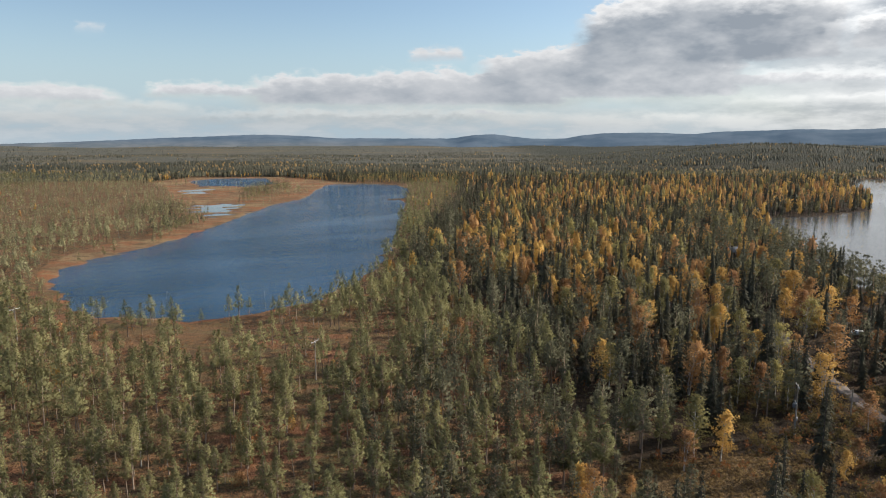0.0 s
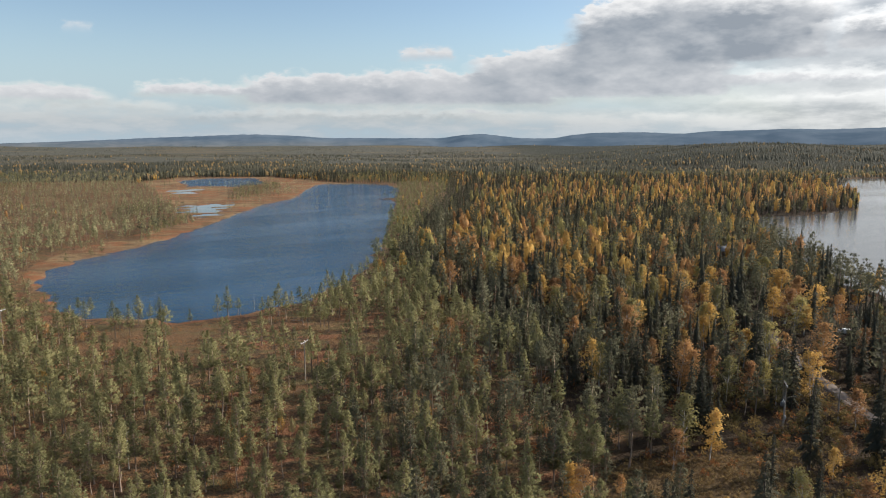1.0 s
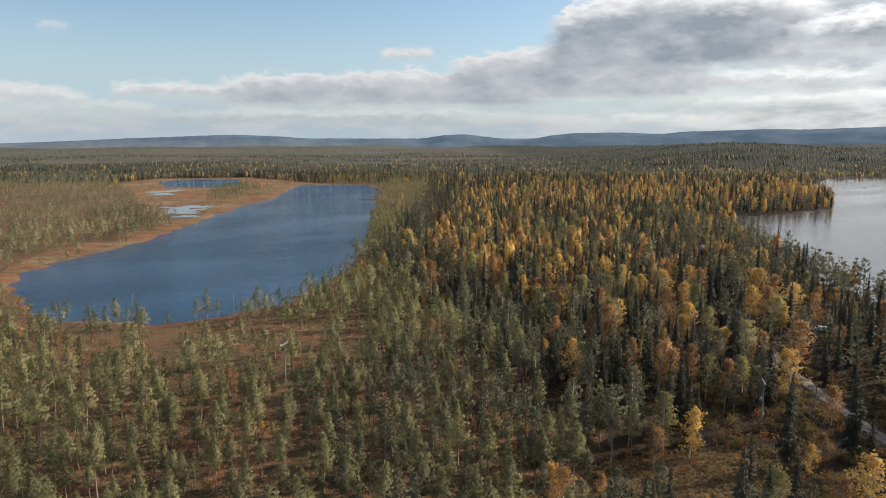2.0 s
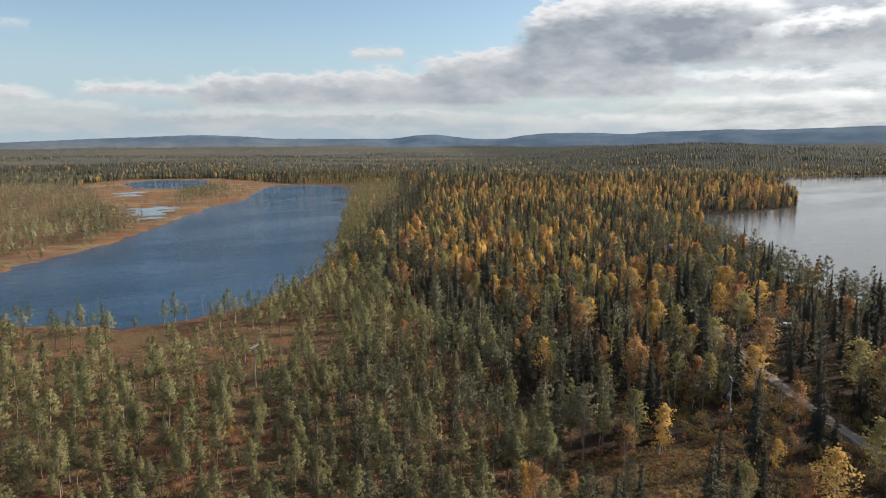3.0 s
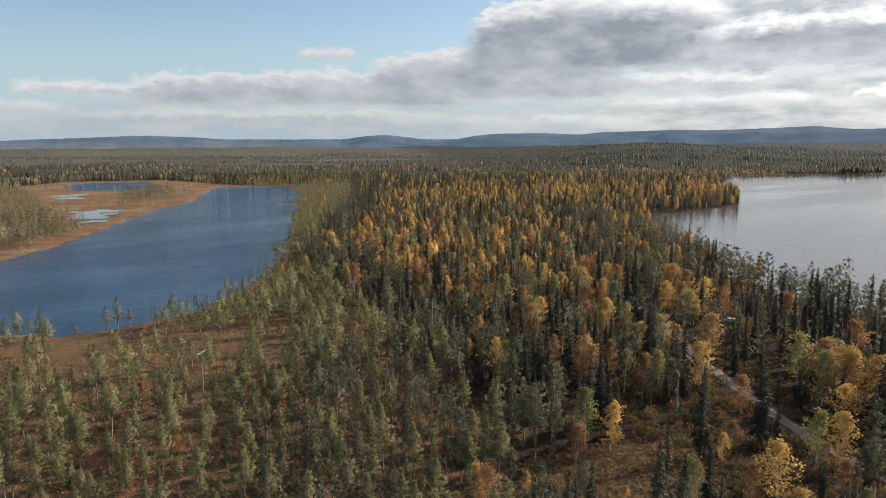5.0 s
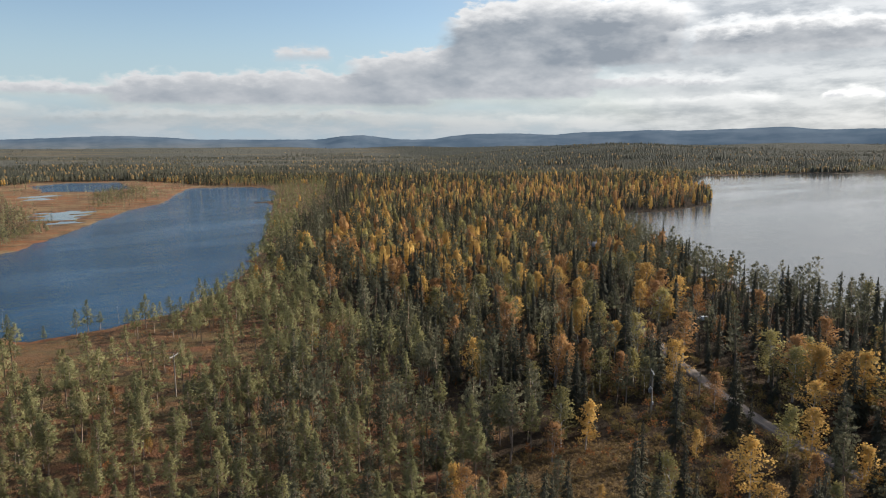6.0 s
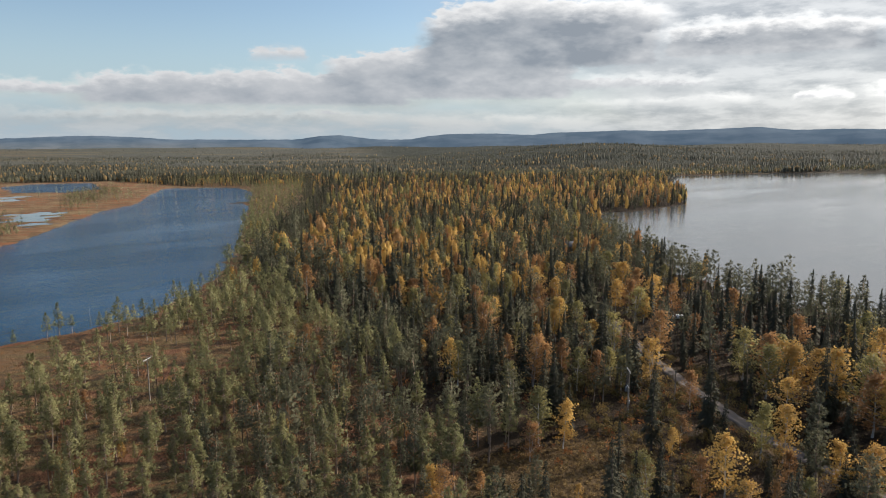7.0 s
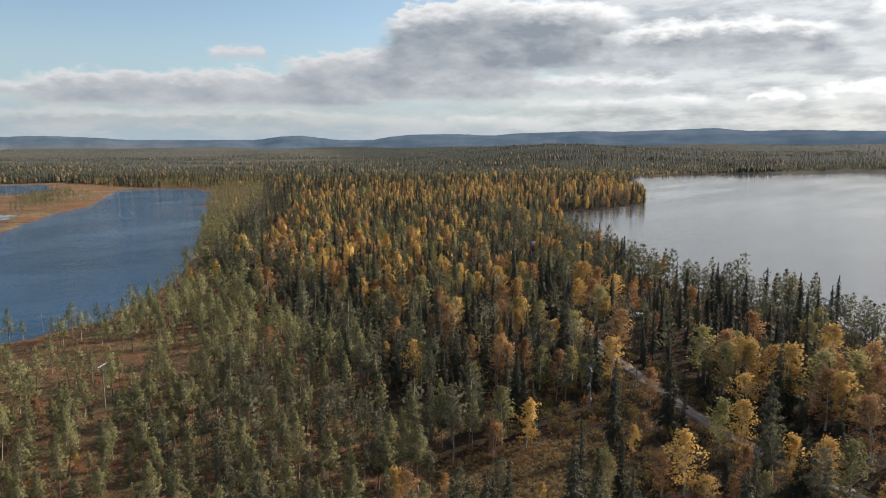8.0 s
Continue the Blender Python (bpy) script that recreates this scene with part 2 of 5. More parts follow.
# far ground: greyed and lightened to imitate haze before the hills
far_wood = n.mix(n.smooth(mid, 0.3, 0.7), (0.082, 0.084, 0.068), (0.115, 0.110, 0.088))
moor = n.noise(n.vmath("MULTIPLY", at, (0.35, 1.0, 1.0)), 0.0042, 5.0, 0.62)
far_wood = n.mix(n.smooth(moor, 0.50, 0.60, 0.0, 0.9), far_wood, n.mix(n.smooth(mid, 0.4, 0.6), (0.150, 0.112, 0.074), (0.125, 0.112, 0.074)))
grass = n.mix(n.smooth(low, 0.35, 0.7), (0.080, 0.053, 0.028), (0.170, 0.112, 0.055))
grass = n.mix(n.smooth(tuft, 0.5, 0.75, 0.0, 0.7), grass, (0.07, 0.055, 0.022))


def kind_of_ground(name):
    return n.node("ShaderNodeAttribute", attribute_name=name).outputs["Fac"]


wob = n.math("MULTIPLY", n.math("SUBTRACT", mid, 0.5), 0.7)
c = n.mix(n.smooth(n.math("ADD", kind_of_ground("shaded_litter"), wob), 0.35, 0.65), heath, shaded_litter)
c = n.mix(n.smooth(n.math("ADD", kind_of_ground("sedge"), wob), 0.40, 0.60), c, sedge)
c = n.mix(n.smooth(n.math("ADD", kind_of_ground("grass"), wob), 0.40, 0.60), c, grass)
far_wood = n.mix(n.smooth(n.node("ShaderNodeSeparateXYZ", {0: at}).outputs[0], 150.0, 500.0), far_wood, (0.048, 0.050, 0.038))     # closed forest to the east
c = n.mix(kind_of_ground("distant"), c, far_wood)
relief = n.node("ShaderNodeBump", {"Height": n.math("ADD", low, n.math("MULTIPLY", tuft, 0.6)), "Strength": 1.0, "Distance": 0.9})
s = n.node("ShaderNodeBsdfPrincipled", {"Base Color": c, "Roughness": 0.95, "Specular IOR Level": 0.1, "Normal": relief.outputs[0]})
n.node("ShaderNodeOutputMaterial", {0: s.outputs[0]})

ROAD, n = material("shaded_gravel_road")
at = n.node("ShaderNodeNewGeometry").outputs["Position"]
f = n.noise(at, 4.0, 5.0, 0.7)
g = n.noise(at, 0.35, 3.0, 0.6)
# gravel tones lowered to stand in for the shade of roadside trees
c = n.mix(n.smooth(f, 0.35, 0.65), (0.090, 0.068, 0.055), (0.145, 0.112, 0.093))
c = n.mix(n.smooth(g, 0.45, 0.7, 0.0, 0.6), c, (0.095, 0.075, 0.052))
track = n.node("ShaderNodeAttribute", attribute_name="track").outputs["Fac"]
c = n.mix(n.math("MULTIPLY", track, 0.55), c, (0.200, 0.158, 0.134))
relief = n.node("ShaderNodeBump", {"Height": f, "Strength": 0.5, "Distance": 0.05})
s = n.node("ShaderNodeBsdfPrincipled", {"Base Color": c, "Roughness": 0.9, "Normal": relief.outputs[0]})
n.node("ShaderNodeOutputMaterial", {0: s.outputs[0]})



def water_material(name, wave, tint):
    m, n = material(name)
    at = n.node("ShaderNodeNewGeometry").outputs["Position"]
    turned = n.node("ShaderNodeVectorRotate", {"Vector": at, "Angle": radians(-32)}, rotation_type="Z_AXIS").outputs[0]
    ripple = n.noise(n.vmath("MULTIPLY", turned, (0.6, 1.0, 1.0)), 0.9, 5.0, 0.68)
    swell = n.noise(n.vmath("MULTIPLY", turned, (0.55, 1.0, 1.0)), 0.15, 4.0, 0.62)
    calm = n.smooth(n.noise(n.vmath("MULTIPLY", turned, (0.25, 1.0, 1.0)), 0.016, 3.0, 0.5), 0.38, 0.60, 0.5, 1.0)
    height = n.math("ADD", ripple, n.math("MULTIPLY", swell, 3.5))
    relief = n.node("ShaderNodeBump", {"Height": height, "Strength": n.math("MULTIPLY", calm, wave), "Distance": 0.6})
    s = n.node("ShaderNodeBsdfPrincipled", {"Base Color": tint, "Roughness": n.smooth(n.noise(n.vmath("MULTIPLY", turned, (0.12, 1.0, 1.0)), 0.03, 4.0, 0.6), 0.35, 0.65, 0.03, 0.09), "IOR": 1.33, "Normal": relief.outputs[0]})
    n.node("ShaderNodeOutputMaterial", {0: s.outputs[0]})
    return m


# lake base colours hold painted sky reflection: blue in the west, grey in the east
WATER, STILL, OPEN = water_material("lake_water", 0.95, (0.008, 0.050, 0.108)), water_material("pool_water", 0.06, (0.03, 0.035, 0.04)), \
    water_material("open_lake_water", 0.12, (0.085, 0.09, 0.095))

HILL, n = material("hazed_wooded_hills")
at = n.node("ShaderNodeNewGeometry").outputs["Position"]
f = n.noise(n.vmath("MULTIPLY", at, (1, 1, 3)), 0.004, 6.0, 0.6)
# the blue of distance haze is painted into the slopes
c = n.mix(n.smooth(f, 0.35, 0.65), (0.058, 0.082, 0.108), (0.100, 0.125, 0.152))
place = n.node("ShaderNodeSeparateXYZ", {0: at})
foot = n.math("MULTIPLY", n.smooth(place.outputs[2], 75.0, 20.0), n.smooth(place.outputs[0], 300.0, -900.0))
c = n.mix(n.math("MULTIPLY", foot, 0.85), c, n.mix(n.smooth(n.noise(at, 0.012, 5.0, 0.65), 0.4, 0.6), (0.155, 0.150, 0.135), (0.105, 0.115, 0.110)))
# faint blue emission adds to the painted haze; nothing here is a lamp
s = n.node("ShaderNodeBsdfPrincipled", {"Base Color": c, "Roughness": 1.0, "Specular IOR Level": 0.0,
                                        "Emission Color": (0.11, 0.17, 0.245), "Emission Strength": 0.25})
n.node("ShaderNodeOutputMaterial", {0: s.outputs[0]})

# ---------------------------------------------------------------- the plan
rng = np.random.default_rng(7)
WEST_LAKE = [(-170, 304), (-152, 274), (-132, 245), (-118, 232), (-100, 227), (-85, 226), (-73, 229), (-63, 235), (-53, 245), (-46, 262),
             (-38.5, 286), (-34, 307), (-30, 350), (-29, 400), (-31, 482), (-35, 605), (-38, 678), (-44, 694), (-57, 704), (-55, 712), (-43, 718), (-40, 735), (-44, 857), (-63, 935), (-111, 960),
             (-155, 947), (-149, 828), (-140, 727), (-154, 648), (-155, 557), (-154, 482), (-157, 424), (-162, 379), (-170, 350), (-174, 326)]
EAST_LAKE = [(150, 60), (172, 130), (176, 160), (186, 190), (176, 214), (168, 250), (176, 300), (186, 345), (205, 420), (226, 500),
             (240, 534), (280, 536), (320, 561), (360, 586), (432, 700), (470, 800), (560, 960), (645, 1077), (870, 1120), (1193, 1093), (1500, 900), (1500, 60)]
POND = [(-369, 1040), (-347, 1110), (-284, 1110), (-231, 960), (-252, 912), (-311, 912)]
POOL = [(-230, 640), (-196, 668), (-168, 590), (-172, 530), (-192, 548)]
MARSH_POOL = [(-312, 830), (-300, 872), (-272, 850), (-258, 782), (-282, 776)]
SEDGE = [(-341, 857), (-271, 692), (-217, 605), (-182, 482), (-189, 412), (-196, 369), (-190, 326), (-176, 290), (-150, 262), (-120, 320),
         (-120, 800), (-120, 970), (-260, 1150), (-400, 1130), (-420, 1000)]
CLEARING = [(33, 117), (40, 119), (62, 121), (66, 112), (60, 100), (28, 100)]
ROAD_LINE = [(104, 20), (97, 75), (93.5, 93), (91, 105), (89.8, 121), (90.6, 135), (92.6, 157), (96.2, 183), (101, 206)]


def inside_poly(x, y, poly):
    hit = np.zeros(x.shape, bool)
    for (ax, ay), (bx, by) in zip(poly, poly[1:] + poly[:1]):
        cross = ((ay > y) != (by > y)) & (x < (bx - ax) * (y - ay) / (by - ay + 1e-9) + ax)
        hit ^= cross
    return hit


def line_distance(x, y, line):
    best = np.full(x.shape, 1e9)
    for (ax, ay), (bx, by) in zip(line, line[1:]):
        t = np.clip(((x - ax) * (bx - ax) + (y - ay) * (by - ay)) / ((bx - ax) ** 2 + (by - ay) ** 2), 0, 1)
        best = np.minimum(best, np.hypot(x - ax - t * (bx - ax), y - ay - t * (by - ay)))
    return best


def depth_in(x, y, poly):
    """Signed distance to the outline: positive inside."""
    d = line_distance(x, y, poly + poly[:1])
    return np.where(inside_poly(x, y, poly), d, -d)


def waves(x, y, size, seed):
    """Smooth random field of about -1 to 1 with features of that size."""
    r = np.random.default_rng(seed)
    total = np.zeros(np.shape(x))
    for i in range(7):
        a, p = r.uniform(0, 2 * pi, 2)
        s = 2 * pi / size * r.uniform(0.5, 1.6)
        total = total + np.sin((x * cos(a) + y * sin(a)) * s + p + 0.8 * np.sin((x * sin(a) - y * cos(a)) * s * 0.7 + p))
    return total / 3.2


def step(v, a, b):
    t = np.clip((v - a) / (b - a), 0, 1)
    return t * t * (3 - 2 * t)


def water_depth(x, y):
    wob = 2.2 * waves(x, y, 26, 5) + 1.2 * waves(x, y, 9, 6)
    d = np.maximum(depth_in(x, y, WEST_LAKE), depth_in(x, y, EAST_LAKE))
    d = np.maximum(d, depth_in(x, y, POND))
    shallow = np.maximum(depth_in(x, y, POOL) - 7, depth_in(x, y, MARSH_POOL) - 9)
    return np.maximum(d, shallow + 10 * waves(x * 0.35, y, 24, 8) + 11 * waves(x * 0.35, y, 12, 9)) + wob


def forest_edge(y):
    return np.interp(y, [60, 108, 135, 180, 229, 311, 360, 480, 730, 1000], [27, 29, 31, 18, 9, -12, -18, -6, 12, 20])


def is_forest(x, y):
    """How far a place belongs to the tall mixed forest between the lakes."""
    return step(x - forest_edge(y) + 6 * waves(x, y, 60, 11), -6, 8) * step(y, 1150, 950)


def terrain(x, y):
    d = water_depth(x, y)
    z = 0.3 + 0.12 * waves(x, y, 14, 2)
    z = z + 0.8 * is_forest(x, y) * step(-d, 4, 40)
    r = np.hypot(x, y)
    az = np.degrees(np.arctan2(x, y))
    z = z + step(r, 1350, 2100) * (36 * np.exp(-((az - 24) / 8) ** 2) * step(r, 3200, 2400) + 14 * step(az, 8, 40))
    z = z + step(r, 1300, 3000) * 5 * waves(x, y, 900, 3) + 27 * step(r, 1700, 4300)
    shore = step(-d, -6, 5)
    return np.where(d > -5, -1.6 + shore * (z + 1.6), z)


def link_mesh(name, verts, faces, materials, smooth=False, index=None, normals=None):
    me = bpy.data.meshes.new(name)
    verts, faces = np.asarray(verts, np.float32), np.asarray(faces, np.int32)
    count, side = faces.shape
    me.vertices.add(len(verts))
    me.vertices.foreach_set("co", verts.ravel())
    me.loops.add(count * side)
    me.loops.foreach_set("vertex_index", faces.ravel())
    me.polygons.add(count)
    me.polygons.foreach_set("loop_start", np.arange(0, count * side, side, dtype=np.int32))
    if smooth or normals is not None:
        me.polygons.foreach_set("use_smooth", np.ones(count, bool))
    for m in materials:
        me.materials.append(m)
    if index is not None:
        me.polygons.foreach_set("material_index", np.asarray(index, np.int32))
    me.update(calc_edges=True)
    if normals is not None:
        me.normals_split_custom_set_from_vertices(np.asarray(normals, np.float32))
    return me


def spread(lo, hi, near_lo, near_hi, fine, growth):
    """Grid lines: even steps in the near stretch, ever wider ones outside it."""
    line = list(np.arange(near_lo, near_hi + 0.1, fine))
    s, v = fine, near_hi
    while v < hi:
        s *= growth
        v += s
        line.append(v)
    s, v = fine, near_lo
    while v > lo:
        s *= growth
        v -= s
        line.insert(0, v)
    return np.array(line)


gx = spread(-5200, 5200, -240, 330, 4.5, 1.09)
gy = spread(-5200, 5200, 80, 640, 4.5, 1.045)
X, Y = np.meshgrid(gx, gy)
Zg = terrain(X, Y)
w, hgt = len(gx), len(gy)
idx = np.arange(w * hgt).reshape(hgt, w)
quads = np.stack([idx[:-1, :-1], idx[:-1, 1:], idx[1:, 1:], idx[1:, :-1]], -1).reshape(-1, 4)
me = link_mesh("ground", np.stack([X, Y, Zg], -1).reshape(-1, 3), quads, [GROUND], True)


def point_values(mesh, name, values):
    mesh.attributes.new(name, "FLOAT", "POINT").data.foreach_set("value", np.asarray(values, np.float32).ravel())


point_values(me, "shaded_litter", is_forest(X, Y))
near_west = np.clip(1 - np.abs(water_depth(X, Y)) / 9, 0, 1) * (X < 20) * (Y > 200)
point_values(me, "sedge", np.maximum(step(depth_in(X, Y, SEDGE), -6, 10), near_west))
point_values(me, "grass", np.maximum(step(depth_in(X, Y, CLEARING), -4, 3), 0.8 * step(line_distance(X, Y, ROAD_LINE), 4.5, 2.0)))
point_values(me, "distant", step(np.hypot(X, Y), 1100, 1700))
tagged(new("ground", me), "red-brown heath and bog ground between two lakes", "ground", kind="structure")


def lake(name, poly, label, level=-0.12):
    """A water sheet that reaches a little way under the banks."""
    n_ = len(poly)
    area = sum(poly[i][0] * poly[(i + 1) % n_][1] - poly[(i + 1) % n_][0] * poly[i][1] for i in range(n_))
    sign = 1 if area > 0 else -1
    bm = bmesh.new()
    ring = []
    for i, (x, y) in enumerate(poly):
        ax, ay = poly[i - 1]
        bx, by = poly[(i + 1) % n_]
        nrm = Vector((by - ay, ax - bx)).normalized() * sign * 8
        ring.append(bm.verts.new((x + nrm.x, y + nrm.y, level)))
    f = bm.faces.new(ring if area > 0 else ring[::-1])
    bmesh.ops.triangulate(bm, faces=[f])
    me = bpy.data.meshes.new(name)
    bm.to_mesh(me)
    bm.free()
    me.materials.append(STILL if "pool" in name else OPEN if "east" in name else WATER)
    return tagged(new(name, me), label, "lake", kind="structure")


lake("water_west", WEST_LAKE, "dark blue lake with wind ripples in the bog")
lake("water_east", EAST_LAKE, "pale grey lake reflecting bright cloud beyond the forest")
lake("water_pond", POND, "small blue pond in the open bog")
lake("water_pool", POOL, "shallow pale pool in the sedge bog")
lake("water_marsh_pool", MARSH_POOL, "scattered shallow pools among the sedge")

# far hills: a wooded range along the horizon; azimuth and elevation of its crest in degrees
CREST = [(-75, 0.2), (-50, 0.1), (-32, -0.19), (-26.4, 0.0), (-23, 0.17), (-19.9, 0.30), (-14, 0.53), (-10.3, 0.36), (-8.6, 0.23), (0.6, 0.21), (2.4, 0.48),
         (4.1, 0.56), (7.0, 0.2), (9.7, 0.19), (11.1, 0.46), (12.9, 0.63), (16.5, 0.66), (19.5, 0.52), (20.8, 0.68), (27.0, 0.86),
         (29.0, 0.8), (32.8, 0.89), (36.2, 1.04), (38.5, 0.79), (41.5, 0.84), (47.3, 0.71), (60, 0.5), (90, 0.3)]
ha = np.arange(-75, 90, 0.15)
crest = np.interp(ha, *zip(*CREST))
crest = np.convolve(np.pad(crest, 4, "edge"), np.ones(9) / 9, "valid") + 0.012 * waves(ha, 0 * ha, 1.2, 21)
rows = []
for r, part_up in ((3900, -0.3), (4200, 0.25), (4450, 0.7), (4700, 1.0), (4850, 0.6)):
    z = (EYE + 4700 * np.tan(np.radians(crest))) * part_up + 8 * waves(ha, 0 * ha + r * 0.01, 3.0, 22)
    rows.append(np.stack([r * np.sin(np.radians(ha)), r * np.cos(np.radians(ha)), z if part_up < 1 else EYE + 4700 * np.tan(np.radians(crest))], -1))
v = np.concatenate(rows)
m = len(ha)
idx = np.arange(len(v)).reshape(-1, m)
quads = np.stack([idx[:-1, :-1], idx[:-1, 1:], idx[1:, 1:], idx[1:, :-1]], -1).reshape(-1, 4)
tagged(new("backdrop_hills", link_mesh("backdrop_hills", v, quads, [HILL], True)), "wooded hills along the horizon with blue haze in their colour", "hills", kind="structure")

# ---------------------------------------------------------------- trees


def unit(v):
    return v / np.maximum(np.linalg.norm(v, axis=-1, keepdims=True), 1e-9)


def sprays(at, along, length, width, r, droop=0.0, flatness=0.6):
    """One pointed, slightly folded spray (two triangles) at each place, along the given way."""
    count = len(at)
    along = unit(along)
    side = unit(np.cross(along, unit(r.normal(size=(count, 3)) * flatness + np.array([0, 0, 1.0]))))
    up = np.cross(side, along)
    length, width = np.broadcast_to(length, count)[:, None], np.broadcast_to(width, count)[:, None]
    tip = at + along * length + np.array([0, 0, -1.0]) * droop * length
    mid = at + along * length * 0.5 + up * width * 0.35
    v = np.stack([at, mid + side * width, tip, mid - side * width - up * width * 0.3], 1).reshape(-1, 3)
    base = np.arange(count)[:, None] * 4
    f = np.concatenate([base + [0, 1, 2], base + [0, 2, 3]])
    return v, f


def tube(points, radii, sides=6):
    points = np.asarray(points, float)
    a = np.arange(sides) * 2 * pi / sides
    rings = []
    for i, p in enumerate(points):
        d = unit(points[min(i + 1, len(points) - 1)] - points[max(i - 1, 0)])
        ref = np.array([1.0, 0, 0]) if abs(d[2]) > 0.7 else np.array([0, 0, 1.0])
        s = unit(np.cross(d, ref))
        t = np.cross(d, s)
        rings.append(p + radii[i] * (np.cos(a)[:, None] * s + np.sin(a)[:, None] * t))
    v = np.concatenate(rings)
    f = []
    for i in range(len(points) - 1):
        for j in range(sides):
            p, q = i * sides + j, i * sides + (j + 1) % sides
            f += [(p, q, q + sides), (p, q + sides, p + sides)]
    return v, np.array(f)


def twig(a, b, w):
    """A thin tapering limb: two crossed blades."""
    d = unit(b - a)
    s = unit(np.cross(d, [0.3, 0.2, 1.0])) * w
    t = np.cross(d, s)
    return np.stack([a - s, a + s, b, a - t, a + t]), np.array([(0, 1, 2), (3, 4, 2)])


def join(pieces):
    vs, fs, n0 = [], [], 0
    for v, f in pieces:
        vs.append(v)
        fs.append(f + n0)
        n0 += len(v)
    return np.concatenate(vs), np.concatenate(fs)


def stem(h, radius, r, bend=0.02, sides=6, rings=6):
    zs = np.linspace(0, 1, rings)
    off = np.cumsum(r.normal(0, bend * h / rings, (rings, 2)), 0)
    off[0] = 0
    pts = np.column_stack([off * (zs[:, None] > 0), zs * h])
    rad = radius * (1 - 0.9 * zs) * np.where(zs == 0, 1.35, 1)
    return pts, rad




def rounded(leaf, centre, squash, keep=0.35):
    """Gives the sprays of a crown normals that follow the crown's own round shape, and turns each face to match."""
    v, f = leaf
    out = unit((v - np.asarray(centre)) * np.array([1, 1, squash]) + np.array([0, 0, 0.05]))
    face = unit(np.cross(v[f[:, 1]] - v[f[:, 0]], v[f[:, 2]] - v[f[:, 0]]))
    flip = np.sum(face * out[f].mean(1), 1) < 0
    f = f.copy()
    f[flip] = f[flip][:, ::-1]
    face[flip] *= -1
    own = np.zeros_like(v)
    for c in range(3):
        np.add.at(own, f[:, c], face)
    return v, f, unit(out * (1 - keep) + unit(own) * keep)


# detail of a tree by distance: 0 stands singly near the camera, 3 is far off
WHORLS = {"pine": ((14, 5, 4, 3), (12, 5, 3, 1), (8, 4, 2, 1), (5, 4, 1, 1)),
          "spruce": ((25, 7), (17, 7), (12, 6), (7, 5)),
          "birch": ((30, 12), (26, 2))}


def fuller(full, count):
    return (full / count) ** 0.44


def pine(seed, detail=0, h=8.0, base=0.36, reach=1.35, blunt=0.7, lift_by=0.0):
    """Scots pine: bare stem, whorls of rising limbs, tufts of needles towards their ends."""
    r = np.random.default_rng(seed)
    levels, limbs, tufts, each = WHORLS["pine"][detail]
    pts, rad = stem(h, 0.010 * h + 0.02, r, 0.05, 5, 6 if detail == 0 else 3)
    wood = [tube(pts, rad, 6 if detail == 0 else 3)]
    starts, ends, taper = [], [], []
    for i in range(levels):
        u = (i + r.uniform(-0.3, 0.3)) / (levels - 1)
        z = h * (base + (0.985 - base) * np.clip(u, 0, 1))
        span = reach * (np.clip(1.04 - u, 0.04, 1) ** blunt) * np.clip(0.6 + u * 2.2, 0, 1)
        c = np.array([np.interp(z, pts[:, 2], pts[:, 0]), np.interp(z, pts[:, 2], pts[:, 1]), z])
        for a in r.uniform(0, 2 * pi) + np.arange(limbs) * 2 * pi / limbs + r.normal(0, 0.4, limbs):
            ln = span * r.uniform(0.45, 1.3)
            lift = r.uniform(-0.05, 0.3) + 0.5 * u + lift_by
            starts.append(c)
            ends.append(c + ln * np.array([cos(a), sin(a), lift]))
            taper.append(1.2 - 0.65 * np.clip(u, 0, 1))
    taper = np.array(taper)
    live = len(starts)
    if detail == 0:
        for i in range(5):                                                # dead twigs on the bare stem
            z = h * r.uniform(0.08, base)
            a = r.uniform(0, 2 * pi)
            starts.append(np.array([np.interp(z, pts[:, 2], pts[:, 0]), np.interp(z, pts[:, 2], pts[:, 1]), z]))
            ends.append(starts[-1] + r.uniform(0.3, 0.7) * np.array([cos(a), sin(a), 0.1]))
        for s, e in zip(starts, ends):
            wood.append(twig(s, e, 0.03))
    starts, ends = np.array(starts[:live]), np.array(ends[:live])
    size = min(2.8, (14 * 4 * 6 * 3 / (levels * limbs * tufts * each)) ** 0.38)
    if detail > 1:
        wood = [twig(pts[0], pts[-1] * 0.95, 0.012 * h)]
    tv = []
    for j in range(tufts):
        t = 0.3 + 0.7 * (j + r.uniform(0, 1, live)) / tufts
        if detail == 3:
            t = t * 0.5
        p = starts + (ends - starts) * t[:, None] + r.normal(0, 0.09, (live, 3))
        for q in range(each):
            way = unit(ends - starts) * 0.7 + r.normal(0, 0.65, (live, 3)) + np.array([0, 0, 0.35])
            tv.append(sprays(p, way, r.uniform(0.28, 0.50, live) * size * taper * (1 + 0.4 * (h > 10)), r.uniform(0.10, 0.16, live) * size * taper * (1 + 0.4 * (h > 10)), r, 0, 1.5))
    top = np.repeat(pts[-1:], 4, 0) - np.array([0, 0, 0.35])
    tv.append(sprays(top, r.normal(0, 0.3, (4, 3)) + np.array([0, 0, 1]), 0.5 * min(size, 2), 0.11 * min(size, 2.5), r, 0, 1.5))
    return rounded(join(tv), (0, 0, h * (0.35 + 0.5 * base)), 0.45, 0.26), join(wood)


